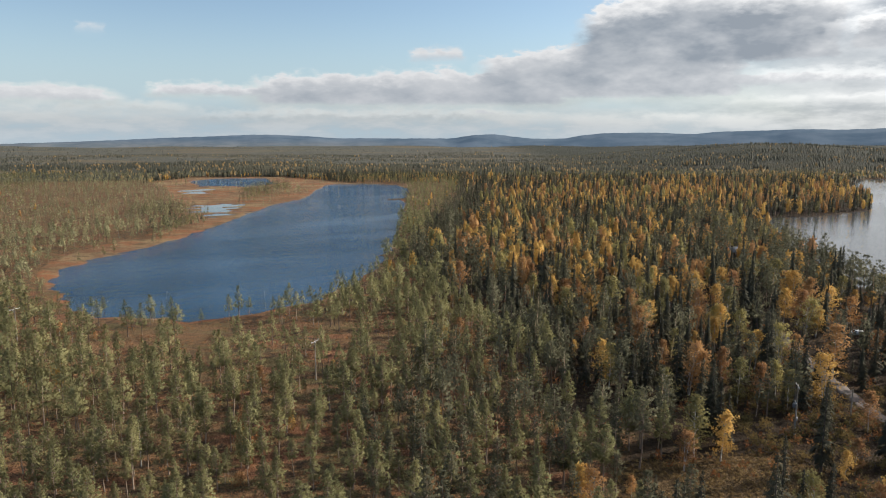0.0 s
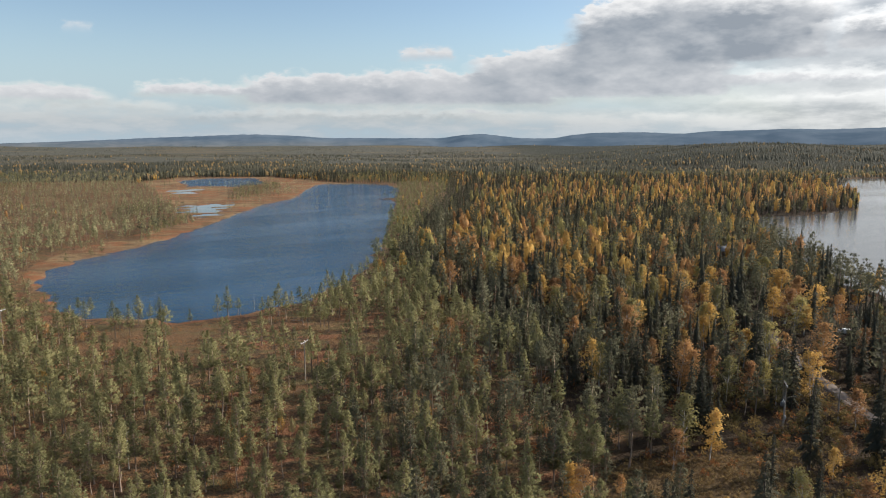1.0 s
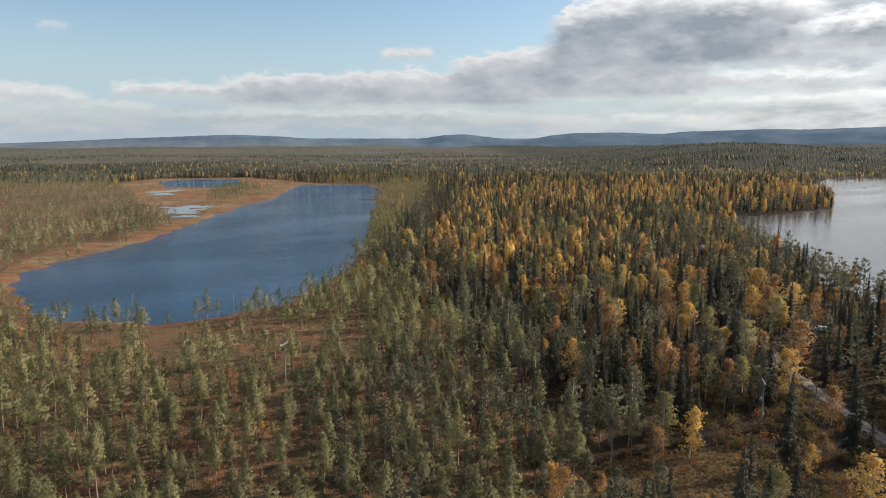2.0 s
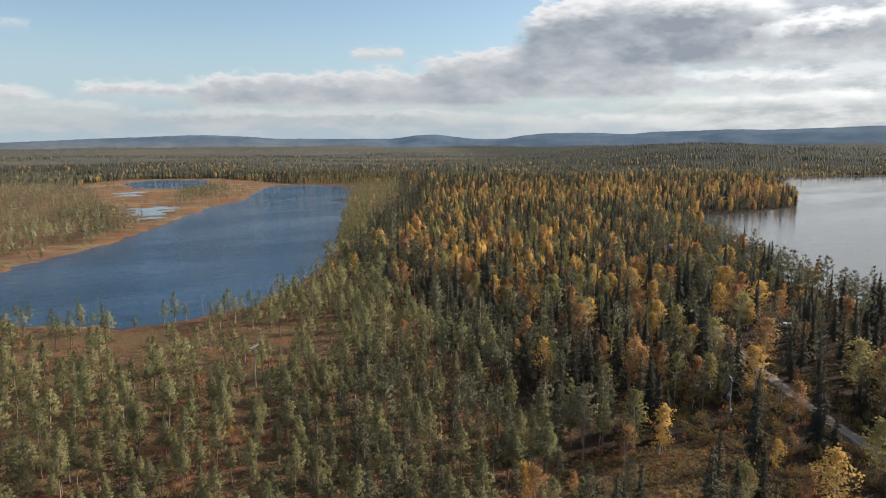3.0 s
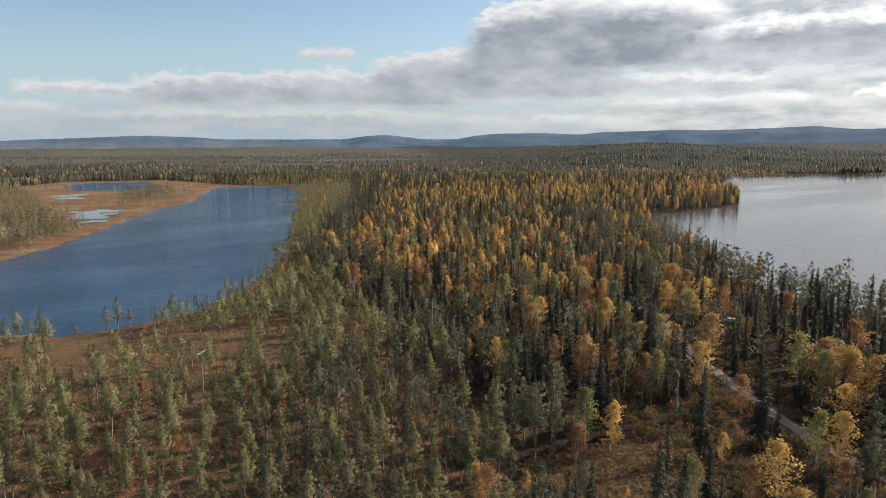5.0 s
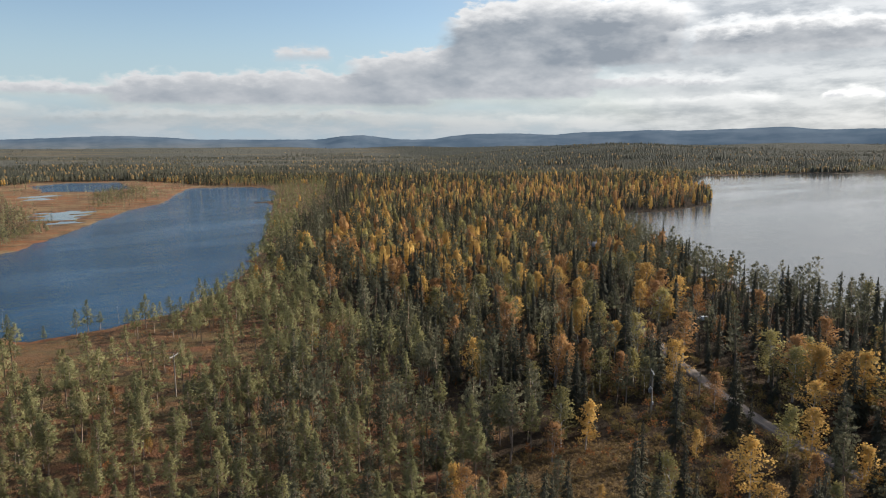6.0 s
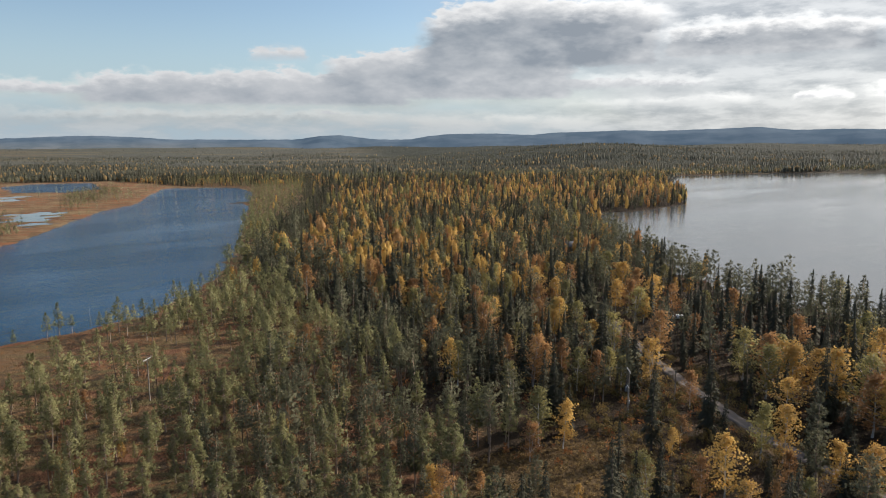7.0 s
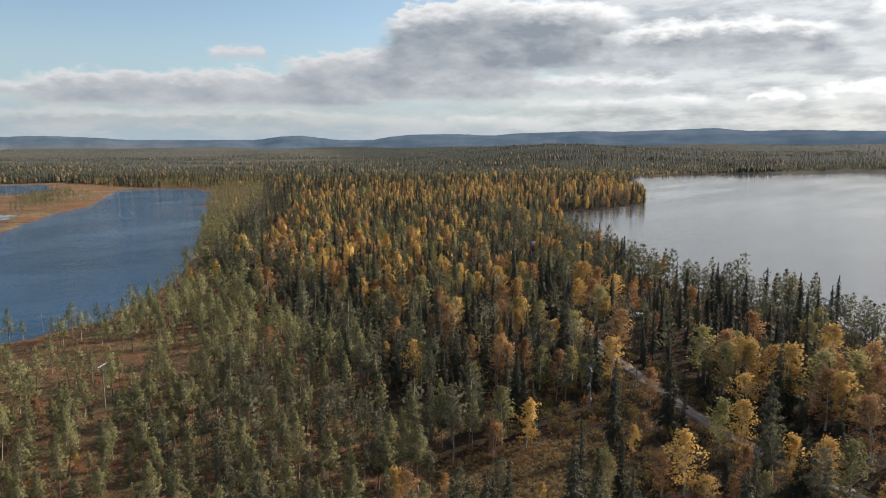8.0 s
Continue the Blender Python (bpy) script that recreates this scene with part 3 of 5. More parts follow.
def spruce(seed, detail=0, h=14.0, reach=1.6, ragged=0.25):
    """Norway spruce: narrow spire, drooping limbs nearly to the ground."""
    r = np.random.default_rng(seed)
    levels, each = WHORLS["spruce"][detail]
    pts, rad = stem(h, 0.010 * h + 0.03, r, 0.012, 5, 6 if detail == 0 else 3)
    size = (25 * 7 / (levels * each)) ** 0.5
    tv = []
    for i in range(levels):
        u = (i + 0.5) / levels
        z = h * (0.07 + 0.92 * u)
        span = reach * ((1 - u) ** 0.8 * 0.95 + 0.07) * np.clip(0.6 + 3 * u, 0, 1)
        m_ = each if u < 0.8 else max(3, each - 2)
        a = r.uniform(0, 2 * pi) + np.arange(m_) * 2 * pi / m_ + r.normal(0, 0.25, m_)
        ln = span * r.uniform(1 - 2 * ragged, 1 + ragged, m_)
        way = np.column_stack([np.cos(a), np.sin(a), -0.35 + 0.75 * u + r.normal(0, 0.12, m_)])
        at0 = np.column_stack([0 * a, 0 * a, np.full(m_, z) + r.normal(0, 0.12, m_)])
        if detail:                                      # farther off: a ragged skirt of drooping fans to each whorl
            drop = h / levels * 0.75
            half = pi / m_ * 1.15
            v0 = np.column_stack([0 * a, 0 * a, np.full(m_, z + drop * 0.9)])
            low_ = z - drop * r.uniform(0.3, 1.1, m_)
            va = np.column_stack([ln * np.cos(a - half), ln * np.sin(a - half), low_])
            vb = np.column_stack([ln * np.cos(a + half), ln * np.sin(a + half), low_ + r.normal(0, 0.15, m_)])
            tv.append((np.stack([v0, va, vb], 1).reshape(-1, 3), np.arange(3 * m_).reshape(-1, 3)))
        else:
            tv.append(sprays(at0, way, ln, np.maximum(0.2, ln * 0.27) * size, r, 0.12, 0.4))
        if detail == 0:
            mid = at0 + unit(way) * ln[:, None] * 0.45
            for sgn in (-1, 1):
                side = np.column_stack([np.cos(a + sgn * 0.75), np.sin(a + sgn * 0.75), way[:, 2] - 0.25])
                tv.append(sprays(mid, side, ln * 0.5, np.maximum(0.10, ln * 0.12), r, 0.2, 0.8))
            hang = at0 + unit(way) * (ln * r.uniform(0.5, 0.9, m_))[:, None]
            tv.append(sprays(hang, np.column_stack([0.4 * np.cos(a), 0.4 * np.sin(a), 0 * a - 1]), 0.4 + 0.25 * ln, 0.12, r, 0, 1.5))
    tv.append(sprays(np.repeat([[0, 0, h * 0.94]], 3, 0), r.normal(0, 0.12, (3, 3)) + np.array([0, 0, 1]), h * 0.06, 0.12 * size ** 0.5, r))
    v, f = join(tv)
    v, f, n_ = rounded((v, f), (0, 0, 0), 0.0)
    return (v, f, unit(n_ + np.array([0, 0, 0.6]))), (tube(pts, rad, 6 if detail == 0 else 3) if detail < 2 else twig(pts[0], pts[-1] * 0.9, 0.012 * h))


def far_birch(seed, detail, h, base, reach):
    """A birch far off: an uneven egg-shaped crown with loose sprays round it."""
    r = np.random.default_rng(seed)
    rings, sides, loose = ((6, 7, 46), (4, 5, 16))[detail - 2]
    v = []
    lean = r.normal(0, 0.12, 2) * reach
    for i in range(rings):
        u = (i + 0.35) / rings
        wide = reach * (0.70, 0.66)[detail - 2] * sin(pi * (0.20 + 0.74 * u) ** 0.85) ** 0.65
        a = (np.arange(sides) + r.uniform(0, 1)) * 2 * pi / sides
        jit = wide * r.uniform(0.55, 1.35, sides)
        z = h * (base + (0.88 - base) * u) + r.normal(0, 0.03 * h, sides)
        v.append(np.column_stack([jit * np.cos(a) + lean[0] * u, jit * np.sin(a) + lean[1] * u, z]))
    v.append(np.array([[lean[0], lean[1], h * 0.88], [0, 0, h * base * 0.9]]))
    v = np.concatenate(v)
    f = []
    for i in range(rings - 1):
        for j in range(sides):
            p, q = i * sides + j, i * sides + (j + 1) % sides
            f += [(p, q, q + sides), (p, q + sides, p + sides)]
    n_ = len(v)
    for j in range(sides):
        f += [((rings - 1) * sides + j, (rings - 1) * sides + (j + 1) % sides, n_ - 2), ((j + 1) % sides, j, n_ - 1)]
    at = v[r.integers(0, n_ - 1, loose)]
    out = unit((at - np.array([0, 0, h * 0.5])) * np.array([1, 1, 0.4]) + r.normal(0, 0.5, at.shape))
    leaves = sprays(at - out * 0.35, out + np.array([0, 0, 0.3]), r.uniform(0.9, 1.6, loose), r.uniform(0.28, 0.48, loose), r, 0, 3)
    return rounded(join([(v, np.array(f)), leaves]), (0, 0, h * 0.5), 0.55, 0.45), twig(np.zeros(3), np.array([0, 0, h * 0.8]), 0.1)


def birch(seed, detail=0, h=10.5, base=0.22, reach=1.9, stems=1):
    """Birch: ascending limbs, small leaves in loose clusters, an uneven oval crown."""
    if detail > 1:
        return far_birch(seed, detail, h, base, reach)
    r = np.random.default_rng(seed)
    limbs, per = WHORLS["birch"][detail]
    limbs = max(3, int(limbs / stems ** 0.5))
    wood, centres = [], []
    for s in range(stems):
        pts, rad = stem(h * r.uniform(0.85, 1.0), 0.009 * h + 0.02, r, 0.06, 6, 6 if detail == 0 else 3)
        if stems > 1:
            lean = r.uniform(0, 2 * pi)
            pts[:, :2] += np.outer((pts[:, 2] / h) ** 1.2, [cos(lean), sin(lean)]) * 1.1 + 0.15 * np.array([cos(lean), sin(lean)])
        wood.append(tube(pts, rad, 6 if detail == 0 else 3))
        for i in range(limbs):
            u = (i + r.uniform(0, 1)) / limbs
            z = h * (base + (0.93 - base) * u)
            c = np.array([np.interp(z, pts[:, 2], pts[:, 0]), np.interp(z, pts[:, 2], pts[:, 1]), min(z, pts[-1, 2])])
            span = reach * (sin(pi * np.clip(0.22 + 0.76 * u, 0, 1) ** 0.82) ** 0.8) * r.uniform(0.5, 1.15)
            a = i * 2.4 + r.normal(0, 0.4)
            e = c + span * np.array([cos(a), sin(a), 0.45 + 0.6 * u])
            if detail == 0:
                wood.append(tube([c, 0.5 * (c + e) + [0, 0, 0.1], e], [0.035, 0.022, 0.007], 3))
            for t in (0.4, 0.7, 1.0):
                centres.append(c + (e - c) * t + r.normal(0, 0.14, 3))
        centres += [pts[-1] - [0, 0, 0.25], pts[-1] - [0, 0, 0.7]]
    centres = np.array(centres)
    size = fuller(26 * 3 * 10, len(centres) * per)
    p = np.repeat(centres, per, 0)
    p = p + r.normal(0, 1, p.shape) * np.array([0.30, 0.30, 0.26])
    way = r.normal(0, 1, p.shape) + np.array([0, 0, -0.3])
    p = p - unit(way) * 0.2 * (size - 1)
    leaves = sprays(p, way, r.uniform(0.30, 0.50, len(p)) * size, r.uniform(0.16, 0.26, len(p)) * size, r, 0, 3)
    return rounded(leaves, (0, 0, h * 0.5), 0.55), join(wood)


def shrub(seed, amount=1.0, h=1.2, reach=0.7):
    r = np.random.default_rng(seed)
    count = int(70 * amount)
    a, t = r.uniform(0, 2 * pi, count), r.uniform(0.1, 1, count)
    rad = reach * np.sqrt(t) * r.uniform(0.5, 1, count)
    p = np.column_stack([rad * np.cos(a), rad * np.sin(a), h * (1 - 0.7 * (rad / reach) ** 2) * r.uniform(0.35, 1, count)])
    return sprays(p, r.normal(0, 1, (count, 3)) + [0, 0, 0.6], 0.34 / amount ** 0.3, 0.10 / amount ** 0.3, r, 0, 2)


# ---- where the trees stand
VIEW = (-37.0, 53.0)                                   # stretch of azimuths in which the place is wooded, degrees


def scatter(x0, x1, y0, y1, cell, seed):
    r = np.random.default_rng(seed)
    xs, ys = np.arange(x0, x1, cell), np.arange(y0, y1, cell)
    x, y = np.meshgrid(xs, ys)
    x = x.ravel() + r.uniform(0, 0.95 * cell, x.size)
    y = y.ravel() + r.uniform(0, 0.95 * cell, y.size)
    a = np.degrees(np.arctan2(x, y))
    ok = (a > VIEW[0]) & (a < VIEW[1]) & (y > 20)
    return x[ok], y[ok]


def dry(x, y, margin=2.5):
    return water_depth(x, y) < -margin


def open_ground(x, y):
    """Places that stay free of trees: sedge, clearing, road, the gap under the power line."""
    free = depth_in(x, y, SEDGE) > 2
    grove = (((x + 180) / 34) ** 2 + ((y - 770) / 60) ** 2 < 1) | (((x + 222) / 22) ** 2 + ((y - 560) / 40) ** 2 < 1)
    free &= ~grove & (waves(x * 3.1, y * 2.3, 17, 44) < 0.75)
    free |= depth_in(x, y, CLEARING) > -1
    free |= line_distance(x, y, ROAD_LINE) < 3.2
    free |= ((x - 66) / 22) ** 2 + ((y - 108) / 20) ** 2 < 1
    free |= (x > 76) & (x < 90) & (y > 118) & (y < 162)          # open strip beside the road
    free |= line_distance(x, y, [(-124, 197), (-31, 164), (69, 130.5)]) < 3.0 + 2.5 * (x > 15)
    return free


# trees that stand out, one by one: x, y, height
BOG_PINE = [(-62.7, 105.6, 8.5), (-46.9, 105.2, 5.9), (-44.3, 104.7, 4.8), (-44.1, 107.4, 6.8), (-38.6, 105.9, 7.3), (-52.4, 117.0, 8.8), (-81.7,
    126.8, 6.9), (-76.9, 147.0, 6.1), (-70.4, 152.1, 7.3), (-78.8, 118.5, 6.8), (-67.1, 107.8, 7.5), (-37.7, 109.6, 7.8), (-48.0, 126.8, 8.4), (-51.4,
    124.3, 7.2), (-53.6, 157.6, 6.8), (-86.8, 157.6, 8.8), (-78.9, 158.1, 11.5), (-87.8, 167.6, 7.9), (-71.5, 165.5, 7.9), (-45.4, 152.1, 6.6),
    (-37.5, 148.6, 8.5), (-32.5, 145.3, 8.3), (-25.2, 153.9, 8.1), (-20.9, 143.3, 11.5), (-17.2, 146.3, 8.6), (-7.9, 146.3, 9.9), (-4.0, 146.3, 9.2),
    (-23.6, 123.1, 6.1), (-32.9, 111.2, 8.0), (-28.7, 113.6, 6.0)]
BOG_PINE_2 = [(-26.0, 114.8, 7.0), (-21.7, 110.0, 6.6), (-17.8, 106.5, 6.3), (-15.2, 107.0, 5.6), (-26.5, 100.4, 6.5), (-10.3, 121.9, 7.1), (-7.6,
    122.4, 6.4), (-9.0, 110.8, 7.3), (-7.3, 109.3, 7.0)]
BOG_PINE_B = [(-2.9, 106.8, 6.9), (-5.7, 122.9, 6.1), (-14.7, 119.4, 7.5), (-12.5, 113.0, 7.2), (-19.2, 121.7, 5.5), (-1.4, 114.6, 6.5), (20.2, 150.2,
    11.5), (25.8, 138.8, 10.6), (28.8, 121.5, 11.5), (27.6, 126.5, 8.5), (21.9, 138.8, 8.0), (8.1, 133.9, 7.4), (14.9, 124.1, 8.9), (12.7, 113.0,
    10.7), (5.6, 105.4, 10.1), (15.6, 104.5, 8.1), (9.0, 114.6, 4.4), (34.9, 124.1, 10.5), (37.1, 124.4, 11.5), (39.8, 120.5, 10.8), (8.0, 155.4,
    10.2), (16.2, 159.2, 9.0), (11.9, 146.0, 8.0), (11.8, 188.0, 11.5), (25.2, 198.2, 11.5), (19.8, 181.0, 10.9), (15.0, 178.7, 11.5), (26.6, 180.5,
    11.5), (-59.7, 120.5, 5.9), (-67.2, 124.1, 6.0)]
BOG_PINE_B_2 = [(-66.7, 103.6, 5.2), (-51.5, 102.8, 5.1), (-63.0, 165.2, 7.1), (-80.5, 138.9, 6.7), (-86.1, 140.4, 6.1), (-91.8, 141.9, 5.6)]
SHORE_PINE = [(154.9, 230.6, 17.0), (154.4, 235.2, 17.0), (155.4, 198.6, 17.0), (139.5, 191.4, 15.0), (152.8, 181.8, 15.0), (166.4, 186.8, 17.0),
    (159.4, 182.3, 16.0), (165.7, 159.4, 15.0), (164.3, 153.2, 14.0), (163.9, 149.8, 14.0), (103.4, 153.8, 17.0), (142.1, 227.0, 16.0), (155.2, 261.2,
    16.0), (157.2, 279.1, 16.0), (160.2, 162.6, 13.0), (167.9, 184.7, 16.0), (156.0, 189.4, 13.0), (34.5, 115.8, 14.8), (40.3, 124.0, 10.2)]
SPRUCE_ROWS = [(33.3, 157.0, 9.5), (42.2, 149.7, 10.8), (84.7, 163.7, 10.7), (88.1, 272.8, 15.0), (106.4, 272.8, 15.0), (72.9, 210.7, 14.0), (79.0, 219.8,
    14.0), (90.7, 229.6, 14.0), (80.2, 188.3, 13.0), (104.8, 288.3, 15.0), (179.0, 335.1, 17.0), (159.0, 274.5, 17.0), (151.2, 266.2, 16.0), (65.2,
    265.0, 14.0), (55.0, 285.9, 13.0), (16.9, 192.6, 12.0), (31.6, 176.5, 12.0), (29.4, 176.5, 12.0), (21.0, 220.6, 12.0), (61.7, 210.7, 14.0), (62.2,
    240.3, 14.0), (70.1, 224.2, 15.0), (98.5, 215.6, 13.0), (72.1, 173.6, 12.0), (50.1, 229.6, 14.0), (13.6, 251.6, 12.0), (22.6, 163.9, 11.0), (31.1,
    163.9, 11.0)]
SPRUCE_B = [(139.2, 199.5, 16.0), (148.4, 198.8, 17.0), (151.1, 185.7, 16.0), (164.2, 192.0, 17.0), (176.2, 175.0, 17.0), (149.9, 158.9, 16.0),
    (150.3, 155.7, 16.0), (157.6, 169.8, 16.0), (148.7, 195.3, 14.0), (126.8, 184.5, 14.0), (123.0, 135.3, 16.5), (128.9, 136.5, 16.5), (115.5, 129.4,
    16.5), (65.5, 114.1, 16.5), (50.3, 97.3, 14.2), (79.5, 117.4, 16.5), (81.7, 115.6, 9.4), (76.4, 95.8, 6.6), (84.5, 89.0, 9.5), (86.7, 89.4, 9.5),
    (170.4, 171.4, 15.0), (113.8, 122.5, 16.5), (77.7, 147.8, 14.9), (62.0, 171.1, 12.0), (71.7, 278.0, 14.0), (69.7, 178.8, 12.0)]
YELLOW_ROWS = [(37.1, 233.1, 12.0), (30.2, 275.8, 12.0), (3.6, 277.8, 11.0), (48.4, 319.5, 12.0), (83.1, 286.0, 12.0), (82.2, 144.5, 12.1), (49.8, 118.6,
    10.1), (139.9, 326.5, 11.0), (-0.7, 135.4, 4.8), (-89.0, 155.7, 6.4), (37.7, 159.5, 11.0), (64.7, 258.3, 11.0), (30.5, 354.6, 12.0), (74.5, 185.2,
    10.0), (16.8, 369.6, 11.0), (-13.5, 306.8, 10.0), (-22.6, 294.3, 9.0), (34.1, 177.1, 6.0), (21.3, 103.4, 8.4), (17.4, 300.2, 11.0)]
YELLOW_B = [(109.7, 134.9, 13.5), (110.6, 126.1, 13.5), (85.7, 104.2, 11.4), (67.6, 94.7, 11.7), (66.3, 87.1, 7.2), (67.8, 110.9, 6.0), (111.9, 107.0,
    13.5), (84.8, 89.9, 11.0), (89.5, 89.6, 9.9), (90.0, 78.1, 7.4), (44.8, 99.2, 3.7), (108.9, 130.3, 13.5)]
ORANGE_ROWS = [(33.8, 261.2, 12.0), (18.7, 272.1, 9.0), (41.9, 236.2, 11.0), (46.3, 234.2, 11.0), (39.3, 189.2, 9.0), (47.4, 182.5, 11.0), (4.6, 196.4,
    8.0), (7.9, 187.6, 7.0), (49.2, 300.2, 11.0), (80.0, 350.0, 12.0), (57.7, 202.1, 10.0), (46.4, 354.6, 12.0), (23.6, 102.5, 8.0), (30.5, 105.7,
    4.2), (42.0, 114.9, 7.5), (-42.1, 155.7, 6.8), (-95.8, 153.8, 4.0), (55.6, 152.0, 13.2), (58.4, 152.0, 11.2), (64.4, 155.7, 10.8), (69.0, 146.8,
    9.6), (121.7, 227.9, 13.0), (110.5, 212.7, 12.0), (101.3, 271.7, 12.0), (73.9, 198.5, 10.0), (170.3, 329.0, 12.0), (55.4, 170.2, 8.0), (10.2,
    159.5, 7.2)]
ORANGE_B = [(110.1, 110.0, 13.5), (133.1, 123.4, 13.5), (122.8, 120.1, 12.3), (79.8, 95.2, 7.4), (73.2, 89.5, 5.6), (108.5, 139.4, 13.5), (64.0, 95.7,
    7.7), (71.2, 113.7, 6.7), (122.1, 109.6, 13.5), (107.4, 96.2, 12.5), (51.3, 163.8, 7.6), (83.8, 131.1, 8.9), (95.5, 165.0, 13.5)]
LIME_ROWS = [(87.0, 209.1, 14.0), (81.8, 186.7, 12.0), (82.8, 165.6, 13.2), (74.5, 150.2, 9.1), (64.6, 146.8, 10.8), (114.7, 259.2, 13.0), (126.9, 259.6,
    14.0), (61.0, 278.7, 12.0), (43.6, 185.2, 10.0), (45.7, 120.4, 12.3), (1.0, 202.7, 9.0), (48.1, 143.5, 9.4), (38.5, 155.7, 11.5), (73.8, 281.5,
    12.0), (60.3, 174.6, 10.0), (75.7, 252.7, 12.0)]
LIME_B = [(106.3, 144.8, 13.2), (82.4, 106.1, 11.6), (89.6, 84.0, 12.3), (76.9, 87.6, 7.1), (53.5, 93.2, 10.8), (49.9, 90.8, 6.3), (138.9, 145.2,
    13.0), (150.8, 154.9, 13.0), (103.6, 132.7, 13.2)]
SHORE_BOG = [(-40.1, 261.3, 9.0), (-46.9, 241.7, 7.0), (-54.5, 237.4, 6.5), (-56.8, 228.8, 6.5), (-65.4, 230.7, 6.0), (-77.5, 218.7, 5.0), (-91.6, 222.3, 5.5), (-113.5, 228.8, 7.0), (-120.9, 235.1, 6.0),
             (-129.6, 237.0, 6.0), (-32.9, 279.1, 8.0), (-28.6, 294.1, 9.0), (-79.8, 179.6, 6.0), (-64.3, 207.7, 5.0), (-174.5, 331.0, 5.0), (-172.0, 350.0, 5.5),
             (-170.0, 358.0, 4.5), (-163.5, 402.0, 5.0)]
SET = {"pine": BOG_PINE + BOG_PINE_2 + BOG_PINE_B + BOG_PINE_B_2 + SHORE_BOG, "tall": SHORE_PINE, "spruce": SPRUCE_ROWS + SPRUCE_B,
       "yellow": YELLOW_ROWS + YELLOW_B, "orange": ORANGE_ROWS + ORANGE_B, "lime": LIME_ROWS + LIME_B, "stunted": []}

trees = {kind: [] for kind in SET}                     # rows of x, y, scale, turn


def grow(kind, x, y, s):
    if len(x):
        trees[kind].append(np.column_stack([x, y, s, rng.uniform(0, 2 * pi, len(x)), rng.uniform(0, 1, len(x))]))


def mixed(x, y):
    """Shares out places among the kinds by the plan."""
    f = is_forest(x, y)
    d = np.hypot(x, y)
    u, v2, s = rng.uniform(0, 1, len(x)), rng.uniform(0, 1, len(x)), rng.normal(1, 0.22, len(x)).clip(0.5, 1.55)
    grove = waves(x, y, 45, 31)
    wet = f < 0.5
    # the bog: small pines, thin near the lake's south shore
    thin = 1.3 * np.exp(-(((x + 62) / 46) ** 2 + ((y - 205) / 25) ** 2)) + 0.7 * np.exp(-(((x - 12) / 9) ** 2 + ((y - 158) / 7) ** 2))
    shore = np.clip(1 + water_depth(x, y) / 24, 0, 1) * (x < 0) * (y < 330)
    thin = np.maximum(thin, 1.05 * shore)
    thin = np.maximum(thin, 0.34 * step(-x, 150, 175) * step(d, 1100, 700))
    keep = wet & (u > 0.12 + 0.75 * thin + 0.30 * (waves(x, y, 30, 33) > 0.45) + 0.30 * (waves(x, y, 11, 34) > 0.35))
    far_bog = step(d, 230, 500)
    b = keep & (v2 < (0.022 + 0.03 * (grove > 0.6)) * (1 - 0.85 * step(-x, 120, 160)))
    pn = keep & ~b
    s = np.where(wet & (rng.uniform(0, 1, len(x)) < 0.10), s * 0.5, s)       # saplings
    edge_wood = step(x, -25, 8) * step(y, 200, 165)               # taller pines where the bog meets the forest
    # pines on the far west bank get the haze-paled needles
    far_bank = pn & (x < -125 + 30 * waves(x, y, 60, 38)) & (y > 255) & (depth_in(x, y, SEDGE) > -170 + 60 * waves(x, y, 90, 39))
    grow("stunted", x[far_bank], y[far_bank], s[far_bank] * rng.uniform(0.7, 1.15, far_bank.sum()))
    pn &= ~far_bank
    dark = pn & (edge_wood > 0.5) & (rng.uniform(0, 1, len(x)) < 0.6)
    grow("tall", x[dark], y[dark], s[dark] * 0.72)
    pn &= ~dark
    grow("pine", x[pn], y[pn], s[pn] * (1.08 + 0.08 * far_bog[pn] - 0.25 * shore[pn] + 0.3 * edge_wood[pn]))
    o = b & (rng.uniform(0, 1, len(x)) < 0.5)
    grow("orange", x[o], y[o], 0.45 * s[o] * (1 + 0.6 * far_bog[o]))
    grow("yellow", x[b & ~o], y[b & ~o], 0.45 * s[b & ~o] * (1 + 0.6 * far_bog[b & ~o]))
    # the forest
    w_ = ~wet & (u > 0.14 + 0.3 * step(x, 85, 105) * step(d, 300, 250))
    lakeside = step(-depth_in(x, y, EAST_LAKE), 45, 12) * step(y, 420, 330)
    gold = 0.75 * np.exp(-(((y - 0.25 * x - 640) / 95) ** 2)) * step(x, 20, 90) + 0.55 * np.exp(-(((x - 45) / 60) ** 2 + ((y - 375) / 75) ** 2))
    gold = gold + np.exp(-(((x - 40) / 40) ** 2 + ((y - 270) / 45) ** 2)) * 0.4
    near_right = step(x, 88, 98) * step(y, 158, 135)
    share = 0.10 * near_right + ((0.4 + 0.6 * step(y, 165, 195)) * (1 - 0.35 * step(d, 330, 420)) * np.clip(0.22 + 0.16 * grove, 0.06, 0.42) + gold * np.clip(0.55 + 0.3 * grove, 0.2, 0.8)) * (1 - 0.7 * lakeside)
    pine_share = np.clip(0.25 + 0.35 * step(d, 200, 330) + 0.65 * step(x - forest_edge(y), 22, 2) + 0.2 * waves(x, y, 80, 35), 0.1, 0.85)
    br = w_ & (v2 < share * (1 - 0.85 * step(x - forest_edge(y), 42, 4)))
    rest = w_ & ~br
    pine_share = np.clip(pine_share + 0.4 * lakeside, 0, 0.85)
    rest &= ~((near_right > 0.5) & (rng.uniform(0, 1, len(x)) < 0.35))
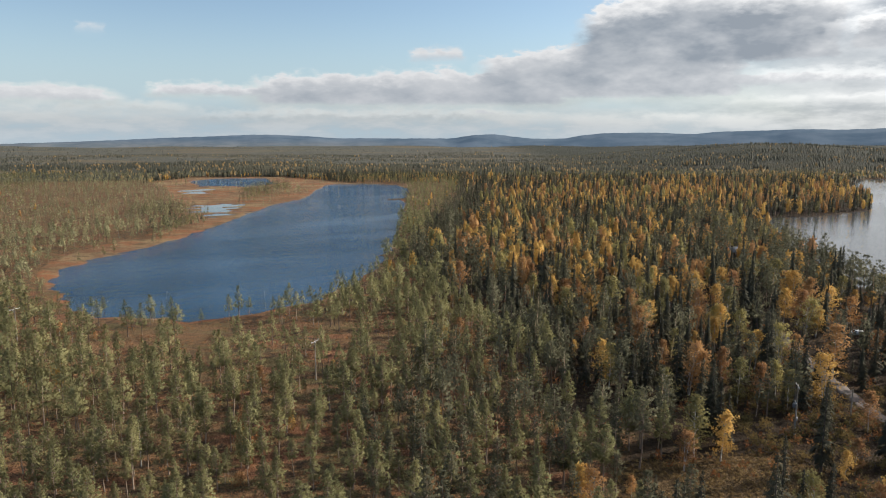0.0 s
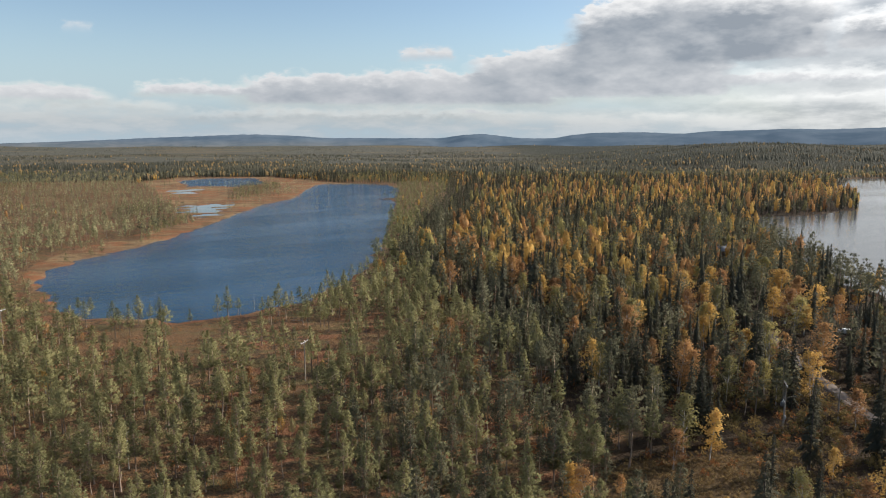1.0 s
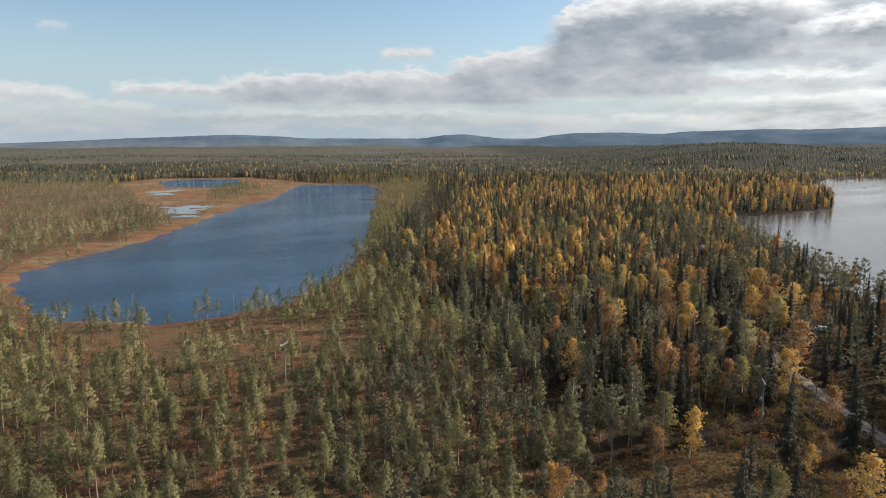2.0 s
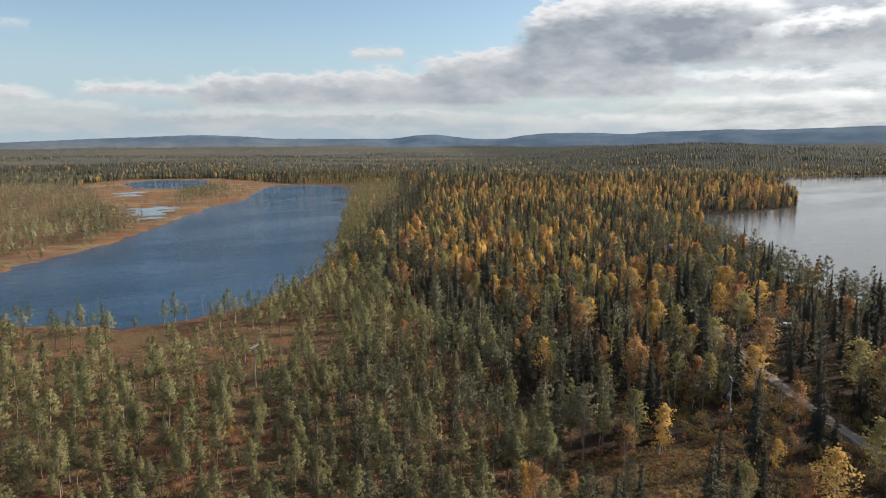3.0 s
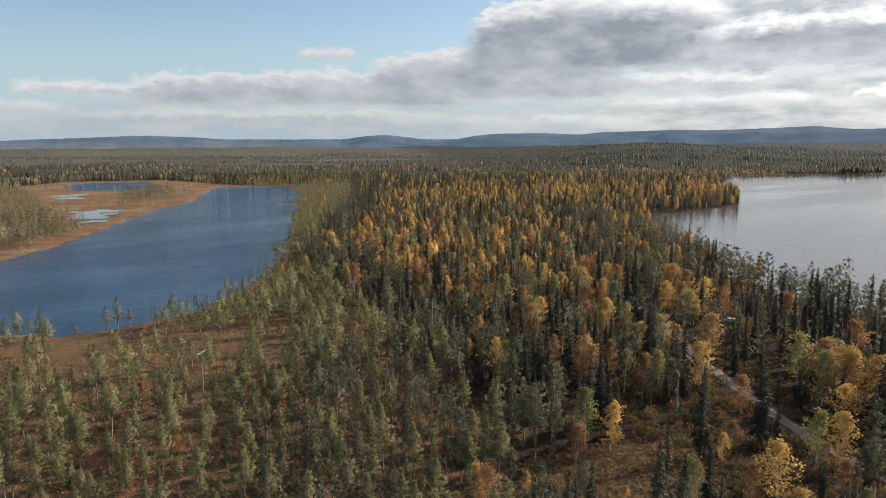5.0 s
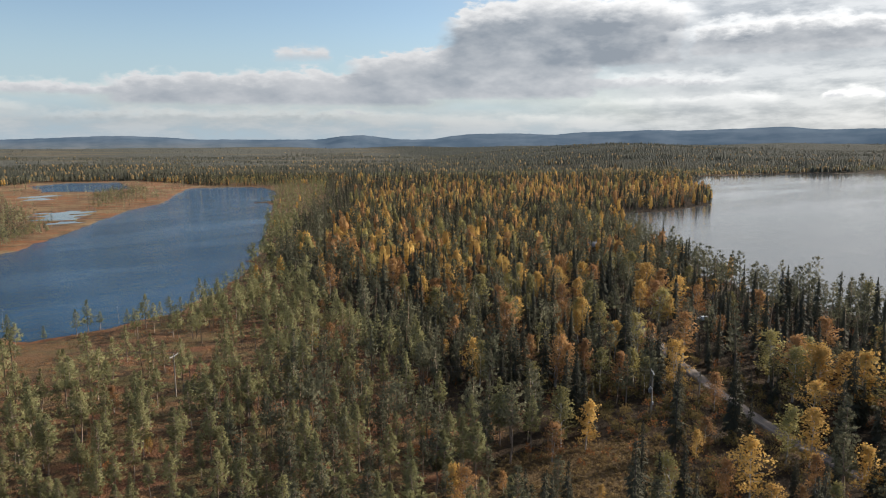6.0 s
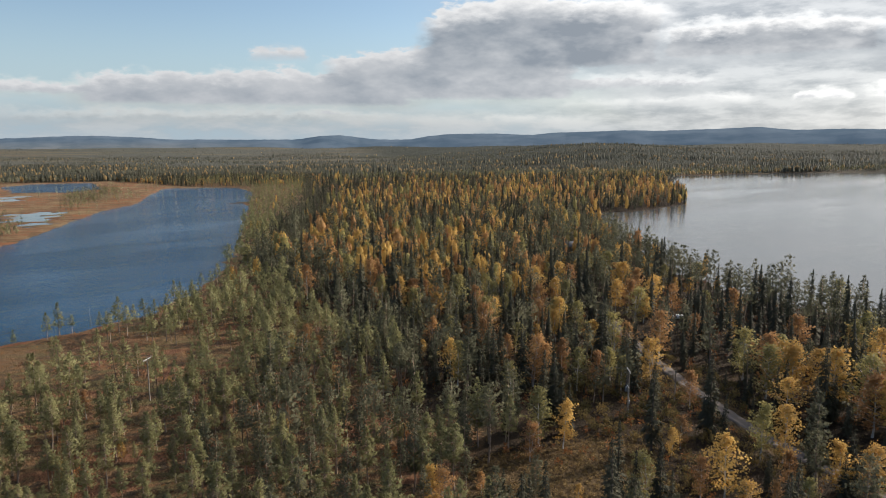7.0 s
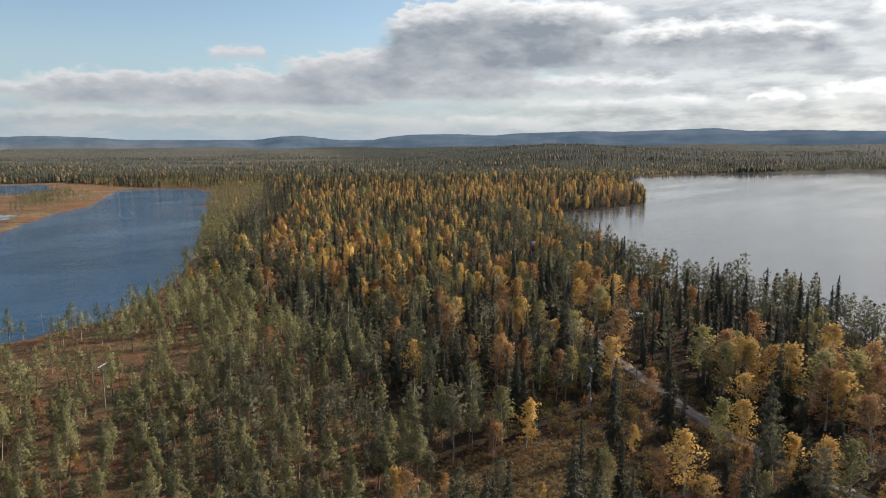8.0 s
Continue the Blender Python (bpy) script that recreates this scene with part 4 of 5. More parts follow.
    pp = rest & (rng.uniform(0, 1, len(x)) < pine_share)
    sp = rest & ~pp
    grow("tall", x[pp], y[pp], s[pp] * 0.8)
    grow("spruce", x[sp], y[sp], s[sp] * rng.uniform(0.5, 1.08, sp.sum()))
    tone = rng.uniform(0, 1, len(x)) + 0.25 * waves(x, y, 30, 36)
    for kind, lo, hi in (("orange", -9, 0.30), ("yellow", 0.30, 0.70), ("lime", 0.70, 9)):
        t = br & (tone > lo) & (tone <= hi)
        grow(kind, x[t], y[t], s[t] * (1.05 + 0.1 * near_right[t]))


SET_XY = np.array([row[:2] for rows_ in SET.values() for row in rows_] or [(1e6, 1e6)], float)
for (y0, y1, cell_bog, cell_forest) in ((70, 330, 3.95, 4.6), (330, 620, 5.2, 5.1), (620, 1150, 6.8, 6.8)):
    for cell, forest in ((cell_bog, False), (cell_forest, True)):
        x, y = scatter(-900, 1500, y0, y1, cell, int(y0 + cell * 10))
        ok = dry(x, y) & ~open_ground(x, y) & ((is_forest(x, y) >= 0.5) == forest)
        for px, py, gap in ((122.6, 201.5, 26), (119.6, 224.6, 26), (146.0, 345.0, 50), (69.0, 130.5, 26), (-31.0, 164.0, 26)):     # open view of cars, cabin and poles
            far_ = math.hypot(px, py)
            ok &= line_distance(x, y, [(px, py), (px * (1 - gap / far_), py * (1 - gap / far_))]) > (3.6 if gap > 30 else 2.4)
        for back in (0.0, 4.0):                    # a gap round and before each tree that stands out
            px, py = (SET_XY * (1 - back / np.hypot(*SET_XY.T))[:, None]).T
            ok &= np.min(np.hypot(x[:, None] - px, y[:, None] - py), 1) > 2.3
        mixed(x[ok], y[ok])
x, y = scatter(-20, 42, 100, 178, 5.2, 89)              # thicker pines along the edge of the forest
ok = dry(x, y) & ~open_ground(x, y) & (np.min(np.hypot(x[:, None] - SET_XY[:, 0], y[:, None] - SET_XY[:, 1]), 1) > 2.0) & (rng.uniform(0, 1, len(x)) < 0.3)
grow("tall", x[ok], y[ok], rng.uniform(0.55, 0.8, ok.sum()))
for gx, gy, gw, gl, seed in ((-206, 825, 24, 75, 92), (-186, 700, 9, 60, 94), (-226, 560, 22, 48, 93), (-176, 470, 7, 60, 95)):   # pine groves on the sedge bog
    x, y = scatter(gx - gw, gx + gw, gy - gl, gy + gl, 5.2, seed)
    ok = dry(x, y, 1.0) & (((x - gx) / gw) ** 2 + ((y - gy) / gl) ** 2 < 1)
    tall_one = rng.uniform(0, 1, len(x)) < 0.45
    grow("pine", x[ok & ~tall_one], y[ok & ~tall_one], rng.uniform(0.6, 1.4, (ok & ~tall_one).sum()))
    grow("tall", x[ok & tall_one], y[ok & tall_one], rng.uniform(0.4, 0.85, (ok & tall_one).sum()))
x, y = scatter(-420, 40, 975, 1160, 6.0, 96)            # dark spruces and birches behind the west lake
ok = dry(x, y) & (depth_in(x, y, SEDGE) < 4) & (waves(x * 0.5, y, 90, 97) > -0.5) & (y > 985 + 0.1 * x)
pick = rng.uniform(0, 1, len(x)) + 0.25 * waves(x, y, 60, 98)
for kind, lo, hi, size in (("spruce", -9, 0.5, 0.95), ("tall", 0.5, 0.8, 0.85), ("yellow", 0.8, 0.97, 0.85), ("orange", 0.97, 9, 0.8)):
    q = ok & (pick > lo) & (pick <= hi)
    grow(kind, x[q], y[q], size * rng.uniform(0.6, 1.15, q.sum()))
x, y = scatter(-40, 190, 75, 330, 4.6, 91)              # young spruces under the tall trees
ok = dry(x, y) & ~open_ground(x, y) & (is_forest(x, y) > 0.6) & (rng.uniform(0, 1, len(x)) < 0.35) & (y > 128)
grow("spruce", x[ok], y[ok], rng.uniform(0.2, 0.5, ok.sum()))
for kind, rows_ in SET.items():
    full = {"pine": 8.0, "spruce": 14.0, "tall": 14.0}.get(kind, 10.5)
    if rows_:
        a = np.array(rows_, float)
        grow(kind, a[:, 0], a[:, 1], a[:, 2] / full)

LEAF = {"tall": DARK_PINE, "pine": PINE, "spruce": SPRUCE, "yellow": YELLOW, "orange": ORANGE, "lime": LIME, "stunted": HAZED_PINE}
BARK = {"tall": PINE_BARK, "pine": PINE_BARK, "spruce": SPRUCE_BARK, "yellow": BIRCH_BARK, "orange": BIRCH_BARK, "lime": BIRCH_BARK, "stunted": PINE_BARK}
NAME = {"tall": "pine_tree", "pine": "pine_tree", "spruce": "spruce_tree", "yellow": "birch_tree", "orange": "birch_tree", "lime": "birch_tree"}
LABEL = {"tall": "tall dark Scots pine with a high open crown", "pine": "slender Scots pine with olive-green crown on bog heath",
         "spruce": "narrow dark green spruce with drooping branches in the forest",
         "yellow": "birch in bright yellow autumn leaf among dark conifers",
         "orange": "birch in orange-brown autumn leaf among dark conifers",
         "lime": "birch with yellow-green leaves turning in autumn"}
SINGLE = {"stunted": 0, "tall": 70, "pine": 260, "spruce": 150, "yellow": 75, "orange": 75, "lime": 60}
CATEGORY = {"tall": "pine", "pine": "pine", "spruce": "spruce", "yellow": "birch", "orange": "birch", "lime": "birch"}


def variants(kind, detail, count):
    out = []
    for i in range(count):
        if kind == "stunted":
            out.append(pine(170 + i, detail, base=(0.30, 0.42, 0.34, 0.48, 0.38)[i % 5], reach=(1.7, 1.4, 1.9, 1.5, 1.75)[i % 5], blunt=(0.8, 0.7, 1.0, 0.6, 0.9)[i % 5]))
        elif kind == "pine":
            out.append(pine(100 + i, detail, base=(0.34, 0.44, 0.36, 0.50, 0.28, 0.40)[i % 6], reach=(1.95, 1.7, 2.2, 1.75, 2.05, 1.6)[i % 6],
                            blunt=(1.0, 0.85, 1.15, 0.75, 1.2, 0.95)[i % 6]))
        elif kind == "tall":
            out.append(pine(150 + i, detail, 14.0, (0.34, 0.45, 0.28, 0.5, 0.4)[i % 5], (2.5, 2.9, 2.3, 2.8, 2.6)[i % 5], (0.75, 0.55, 0.9, 0.5, 0.65)[i % 5], 0.05))
        elif kind == "spruce":
            out.append(spruce(200 + i, detail, reach=(2.0, 1.7, 2.25, 1.8, 2.1)[i % 5], ragged=(0.3, 0.4, 0.3, 0.42, 0.28)[i % 5]))
        else:
            out.append(birch(300 + i, detail, base=(0.13, 0.22, 0.09, 0.16)[i % 4], reach=(2.2, 1.8, 2.5, 2.0)[i % 4], stems=(1, 1, 2, 1)[i % 4]))
    return out


def stuff_mesh(name, kind, rows_by_lod):
    """All the farther trees of a kind, joined: needles or leaves first, then stems."""
    vs, fs, mi, tint, ns, n0 = [], [], [], [], [], 0
    for rows_, detail, with_stems in rows_by_lod:
        if not len(rows_):
            continue
        shapes = variants(kind, detail, 5)
        pick = np.arange(len(rows_)) % len(shapes)
        ground = terrain(rows_[:, 0], rows_[:, 1])
        for j, (leaf, wood) in enumerate(shapes):
            wood = (*wood, unit(wood[0] * np.array([1, 1, 0]) + np.array([0.7, 0.2, 0.0]) * 0.05))
            mine = rows_[pick == j]
            if not len(mine):
                continue
            for (v, f, nv), slot in ((leaf, 0), (wood, 1)):
                if slot and not with_stems:
                    continue
                cs, sn = np.cos(mine[:, 3])[:, None], np.sin(mine[:, 3])[:, None]
                sc = mine[:, 2][:, None]
                px = (v[None, :, 0] * cs - v[None, :, 1] * sn) * sc + mine[:, 0][:, None]
                py = (v[None, :, 0] * sn + v[None, :, 1] * cs) * sc + mine[:, 1][:, None]
                pz = v[None, :, 2] * sc + ground[pick == j][:, None] - 0.05
                vs.append(np.stack([px, py, pz], -1).reshape(-1, 3).astype(np.float32))
                ns.append(np.stack([nv[None, :, 0] * cs - nv[None, :, 1] * sn, nv[None, :, 0] * sn + nv[None, :, 1] * cs,
                                    np.broadcast_to(nv[None, :, 2], px.shape)], -1).reshape(-1, 3).astype(np.float32))
                ff = (f[None] + (np.arange(len(mine)) * len(v))[:, None, None] + n0).reshape(-1, 3)
                fs.append(ff)
                mi.append(np.full(len(ff), slot))
                tint.append(np.repeat(mine[:, 4], len(v)))
                n0 += len(mine) * len(v)
    me = link_mesh(name, np.concatenate(vs), np.concatenate(fs), [LEAF[kind], BARK[kind]], True, np.concatenate(mi), np.concatenate(ns))
    point_values(me, "tint", np.concatenate(tint))
    return me


def tree_thing(kind, leaf, wood):
    thing = tagged(new(NAME[kind]), LABEL[kind], CATEGORY[kind], "trees round the lakes")
    trunk = new("trunk", link_mesh("trunk", *wood, [BARK[kind]], True))
    crown = new("crown", link_mesh("crown", leaf[0], leaf[1], [LEAF[kind]], True, None, leaf[2]))
    trunk.parent = crown.parent = thing
    return thing


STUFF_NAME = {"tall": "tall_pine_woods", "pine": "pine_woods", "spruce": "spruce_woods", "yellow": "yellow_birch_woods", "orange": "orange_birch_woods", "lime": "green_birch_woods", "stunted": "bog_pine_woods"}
STUFF_LABEL = {"tall": "tall dark pines in the forest between the lakes", "pine": "olive-green pine woods on the bog and lake shores", "spruce": "dark spruce forest between the lakes",
               "yellow": "yellow autumn birches scattered through the forest", "orange": "orange autumn birches scattered through the forest",
               "lime": "yellow-green birches scattered through the forest", "stunted": "small bog pines with bare stems, needles paled to imitate distance haze"}
HUB = (25.0, 40.0)                                     # trees nearest to this spot stand singly
for kind in SET:
    rows_ = np.concatenate(trees[kind])
    away = np.hypot(rows_[:, 0] - HUB[0], rows_[:, 1] - HUB[1])
    rows_ = rows_[np.argsort(away, kind="stable")]
    single, rest = rows_[:SINGLE[kind]], rows_[SINGLE[kind]:]
    ground = terrain(single[:, 0], single[:, 1])
    firsts = []
    for leaf, wood in variants(kind, 0, min(SINGLE[kind], 6 if kind == "pine" else 5)):
        firsts.append(tree_thing(kind, leaf, wood))
    for i, (x, y, s, turn, _) in enumerate(single):
        m = pose(x, y, ground[i] - 0.05, 0, 0, math.degrees(turn))
        if i < len(firsts):
            thing = firsts[i]
            thing.matrix_world = m
        else:
            thing = copy_thing(firsts[i % len(firsts)], m)
        broad = 1.0 if kind in ("pine", "spruce", "tall") else 1.35 if x > 95 else 1.15
        thing.scale = (s * broad, s * broad, s)
    d = np.hypot(rest[:, 0], rest[:, 1])
    lods = [(rest[d < 270], 1, True), (rest[(d >= 270) & (d < 520)], 2, True), (rest[d >= 520], 3, True)]
    tagged(new(STUFF_NAME[kind], stuff_mesh(STUFF_NAME[kind], kind, lods)), STUFF_LABEL[kind], "woods", kind="stuff")

# far woods: plain small spires and crowns, to the foot of the hills


def far_woods(name, label, leaf, share, seed, wide):
    x0, y0 = [], []
    r = np.random.default_rng(seed)
    for near_r, far_r, cell in ((1120, 1500, 6.9), (1500, 1900, 9.2), (1900, 2700, 14.5), (2700, 4000, 42.0)):
        count = int(radians(VIEW[1] - VIEW[0]) * (far_r ** 2 - near_r ** 2) / 2 / cell ** 2)
        rad = np.sqrt(r.uniform(near_r ** 2, far_r ** 2, count))
        a = np.radians(r.uniform(*VIEW, count))
        x0.append(rad * np.sin(a))
        y0.append(rad * np.cos(a))
    x, y = np.concatenate(x0), np.concatenate(y0)
    belt = waves(x * 0.35, y, 330, 41) + 0.7 * waves(x * 0.5, y * 1.4, 140, 42)      # belts of spruce, pine bog and birch along the slopes
    p = {"birch": np.clip(0.02 + 0.55 * step(np.abs(belt - 0.35), 0.16, 0.03) * step(np.hypot(x, y), 2600, 1500), 0, 1), "spruce": step(belt, -0.15, 0.45), "pine": step(belt, 0.5, -0.2) * 0.9 + 0.1}[share]
    if share == "birch":                                # a row of birches along the north-east shore
        bearing = np.degrees(np.arctan2(x, y))
        p = np.clip(p + 0.5 * np.exp(-((np.hypot(x, y) - 1290) / 90) ** 2) * step(bearing, 18, 24) * step(bearing, 41, 36) * (waves(x, y, 60, 45) > -0.3), 0, 1)
    bare = (waves(x * 0.4, y, 420, 43) > 0.42) & (np.hypot(x, y) > 1350) & (x < 250) & (r.uniform(0, 1, len(x)) < 0.85)      # open bogs among the far woods
    ok = dry(x, y) & (depth_in(x, y, SEDGE) < 0) & (r.uniform(0, 1, len(x)) < p) & ~bare
    x, y = x[ok], y[ok]
    h = r.uniform(*{"birch": (3.5, 6.5), "spruce": (3.5, 8), "pine": (2, 4.8)}[share], len(x))
    h = h * (1 + 0.45 * step(np.hypot(x, y), 2000, 1300)) * (1 + 0.35 * waves(x, y, 170, 54))
    rad = h * (0.19 if share == "spruce" else 0.27) * r.uniform(0.7, 1.4, len(x))
    z = terrain(x, y)
    vs, fs = [], []
    rings = 3
    a = np.arange(rings) * 2 * pi / rings
    levels = ((0.1, 1.0), (0.5, 0.75)) if not wide else ((0.25, 0.9), (0.7, 0.9))
    cols = []
    for lv, wd in levels:
        jit = r.uniform(0.7, 1.3, (len(x), rings))
        cols.append(np.stack([x[:, None] + rad[:, None] * wd * jit * np.cos(a), y[:, None] + rad[:, None] * wd * jit * np.sin(a),
                              np.repeat((z + h * lv)[:, None], rings, 1)], -1))
    cols.append(np.stack([x, y, z + h], -1)[:, None, :])
    v = np.concatenate(cols, 1)
    per = v.shape[1]
    f = []
    for i in range(1):
        for j in range(rings):
            p_, q_ = i * rings + j, i * rings + (j + 1) % rings
            f += [(p_, q_, q_ + rings), (p_, q_ + rings, p_ + rings)]
    f += [(rings + j, rings + (j + 1) % rings, per - 1) for j in range(rings)]
    f = (np.array(f)[None] + (np.arange(len(x)) * per)[:, None, None]).reshape(-1, 3)
    nv = v - np.stack([x, y, z + h * 0.3], -1)[:, None, :]
    nv = unit(unit(nv * np.array([1, 1, 0.3])) + np.array([0, 0, 0.9]))
    me = link_mesh(name, v.reshape(-1, 3), f, [leaf], True, None, nv.reshape(-1, 3))
    point_values(me, "tint", np.repeat(r.uniform(0, 1, len(x)), per))
    tagged(new(name, me), label, "woods", kind="stuff")


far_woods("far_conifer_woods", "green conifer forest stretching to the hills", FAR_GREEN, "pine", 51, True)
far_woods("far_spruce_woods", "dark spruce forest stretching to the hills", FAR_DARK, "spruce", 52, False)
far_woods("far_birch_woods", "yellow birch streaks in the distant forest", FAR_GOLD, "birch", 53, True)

# ---------------------------------------------------------------- undergrowth


def stuff_shrubs(name, label, leaf, x, y, scale, seed, amount=0.2, h=1.2):
    shapes = [shrub(seed + i, amount, h) for i in range(4)]
    r = np.random.default_rng(seed)
    vs, fs, tint, n0 = [], [], [], 0
    z = terrain(x, y)
    pick = np.arange(len(x)) % 4
    for j, (v, f) in enumerate(shapes):
        q = pick == j
        sc = (scale * r.uniform(0.6, 1.4, len(x)))[q]
        p = v[None] * sc[:, None, None] + np.stack([x[q], y[q], z[q] - 0.05], -1)[:, None, :]
        vs.append(p.reshape(-1, 3))
        fs.append((f[None] + (np.arange(q.sum()) * len(v))[:, None, None] + n0).reshape(-1, 3))
        tint.append(np.repeat(r.uniform(0, 1, q.sum()), len(v)))
        n0 += q.sum() * len(v)
    me = link_mesh(name, np.concatenate(vs), np.concatenate(fs), [leaf])
    point_values(me, "tint", np.concatenate(tint))
    tagged(new(name, me), label, "shrubs", kind="stuff")


x, y = scatter(-170, 60, 85, 260, 2.3, 61)
ok = dry(x, y, 1.0) & (is_forest(x, y) < 0.5) & (waves(x, y, 22, 62) > -0.2)
stuff_shrubs("heath_shrubs", "low rusty heath shrubs on the bog", RUST, x[ok], y[ok], 0.5, 63, 0.16)
x, y = scatter(20, 180, 75, 230, 2.9, 64)
ok = dry(x, y, 1.0) & (is_forest(x, y) >= 0.5) & (line_distance(x, y, ROAD_LINE) > 3.0)
stuff_shrubs("forest_shrubs", "low olive and brown shrubs on the forest floor", BUSH, x[ok], y[ok], 0.62, 65, 0.14)

x, y = scatter(58, 100, 95, 175, 2.4, 67)
ok = (line_distance(x, y, ROAD_LINE) > 2.6) & (waves(x, y, 14, 68) > -0.35) & (depth_in(x, y, CLEARING) < -1)
stuff_shrubs("willow_shrubs", "tall olive willow shrubs beside the gravel road", BUSH, x[ok], y[ok], 1.6, 69, 0.7)

x, y = scatter(0, 175, 85, 260, 4.2, 72)
ok = dry(x, y, 1.0) & (is_forest(x, y) >= 0.5) & (line_distance(x, y, ROAD_LINE) > 3.0) & (waves(x, y, 30, 73) > 0.0)
stuff_shrubs("rowan_shrubs", "red-brown autumn shrubs under the forest trees", RUST, x[ok], y[ok], 1.3, 74, 0.35)

x, y = scatter(-120, 40, 90, 215, 2.2, 76)
ok = dry(x, y, 1.0) & (is_forest(x, y) < 0.5) & (waves(x, y, 17, 77) > -0.1)
stuff_shrubs("marsh_tea_shrubs", "knee-high olive dwarf shrubs on the bog", BUSH, x[ok], y[ok], 0.48, 78, 0.14)

x, y = scatter(26, 68, 98, 124, 0.95, 86)
ok = (depth_in(x, y, CLEARING) > -2) & (waves(x, y, 6, 87) > -0.7)
stuff_shrubs("tussock_grass", "straw-coloured tussocks of dry grass in the clearing", STRAW, x[ok], y[ok], 0.5, 88, 0.3, 1.0)

# ---------------------------------------------------------------- road
line = np.array(ROAD_LINE, float)
t = np.concatenate([[0], np.cumsum(np.hypot(*np.diff(line, axis=0).T))])
ts = np.arange(0, t[-1], 1.5)
ker = np.ones(9) / 9
cx = np.convolve(np.pad(np.interp(ts, t, line[:, 0]), 4, "edge"), ker, "valid")
cy = np.convolve(np.pad(np.interp(ts, t, line[:, 1]), 4, "edge"), ker, "valid")
dx, dy = np.gradient(cx), np.gradient(cy)
ln = np.hypot(dx, dy)
nx, ny = dy / ln, -dx / ln
profile = [(-1.7, -0.25, 0), (-1.45, 0.10, 0), (-0.8, 0.16, 1), (-0.42, 0.18, 0.2), (0.0, 0.20, 0), (0.42, 0.18, 0.2), (0.8, 0.16, 1), (1.45, 0.10, 0), (1.7, -0.25, 0)]
wob = 0.45 * waves(cx, cy, 7, 71)
base_z = np.convolve(np.pad(terrain(cx, cy), 4, "edge"), ker, "valid")
v = np.concatenate([np.stack([cx + nx * (o + wob * (abs(o) > 1.4)), cy + ny * (o + wob * (abs(o) > 1.4)), base_z + up + 0.08], -1) for o, up, _ in profile])
m = len(cx)
idx = np.arange(len(v)).reshape(-1, m)
quads = np.stack([idx[:-1, :-1], idx[:-1, 1:], idx[1:, 1:], idx[1:, :-1]], -1).reshape(-1, 4)[:, ::-1]
me = link_mesh("road", v, quads, [ROAD], True)
point_values(me, "track", np.repeat([p[2] for p in profile], m))
tagged(new("road", me), "narrow gravel road through the trees, darkened for their shade", "road", kind="structure")

# ---------------------------------------------------------------- power line


def part(name, geometry, mat, parent, label="", smooth=True):
    ob = new(name, link_mesh(name, *geometry, [mat], smooth))
    ob.parent = parent
    return tagged(ob, label)


def box(cx, cy, cz, sx, sy, sz, bevel=0.02):
    """A bevelled box as vertices and triangles."""
    bm = bmesh.new()
    bmesh.ops.create_cube(bm, size=1.0)
    bmesh.ops.scale(bm, vec=(sx, sy, sz), verts=bm.verts)
    bmesh.ops.bevel(bm, geom=bm.edges[:], offset=min(bevel, 0.3 * min(sx, sy, sz)), segments=1, affect="EDGES")
    bmesh.ops.triangulate(bm, faces=bm.faces[:])
    bmesh.ops.translate(bm, vec=(cx, cy, cz), verts=bm.verts)
    bm.verts.index_update()
    out = np.array([q.co[:] for q in bm.verts]), np.array([[q.index for q in f.verts] for f in bm.faces])
    bm.free()
    return out


def capped(points, radii, sides=8):
    v, f = tube(points, radii, sides)
    n0 = len(v)
    v = np.concatenate([v, [points[-1]]])
    f = np.concatenate([f, [(n0 - 1 - j, n0 - 1 - (j + 1) % sides, n0) for j in range(sides)]])
    return v, f


def insulator(x, y, z):
    return capped([(x, y, z), (x, y, z + 0.1), (x, y, z + 0.1), (x, y, z + 0.2), (x, y, z + 0.22), (x, y, z + 0.32)],
                  [0.03, 0.03, 0.085, 0.075, 0.05, 0.03])


LINE_WAY = math.degrees(math.atan2(164 - 130.5, -31 - 69))              # the way the wires run


def power_pole(x, y, h=10.0):
    thing = tagged(new("power_pole"), "tall grey wooden power pole with steel crossarm on the bog", "power pole", "poles of the power line")
    part("post", capped([(0, 0, -0.3), (0, 0, h * 0.5), (0, 0, h)], [0.16, 0.14, 0.11]), POLE_WOOD, thing)
    part("crossarm", box(0, 0, h - 0.25, 0.11, 3.5, 0.14), STEEL, thing, "galvanised steel crossarm")
    for s in (-1, 1):
        part("brace", tube([(0.08, 0, h - 1.05), (0.08, s * 0.75, h - 0.30)], [0.03, 0.03], 4), STEEL, thing)
    for s in (-1.65, 0, 1.65):
        part("insulator", insulator(0, s, h - 0.19 + (0.2 if s == 0 else 0)), PORCELAIN, thing, "pale porcelain insulator")
    thing.matrix_world = pose(x, y, float(terrain(np.array(x), np.array(y))), 0, 0, LINE_WAY)
    return thing


first_pole = power_pole(-31.0, 164.0)
copy_thing(first_pole, pose(-123.8, 197.2, 0.3, 0, 0, LINE_WAY))
copy_thing(first_pole, pose(-216.0, 230.0, 0.3, 0, 0, LINE_WAY))

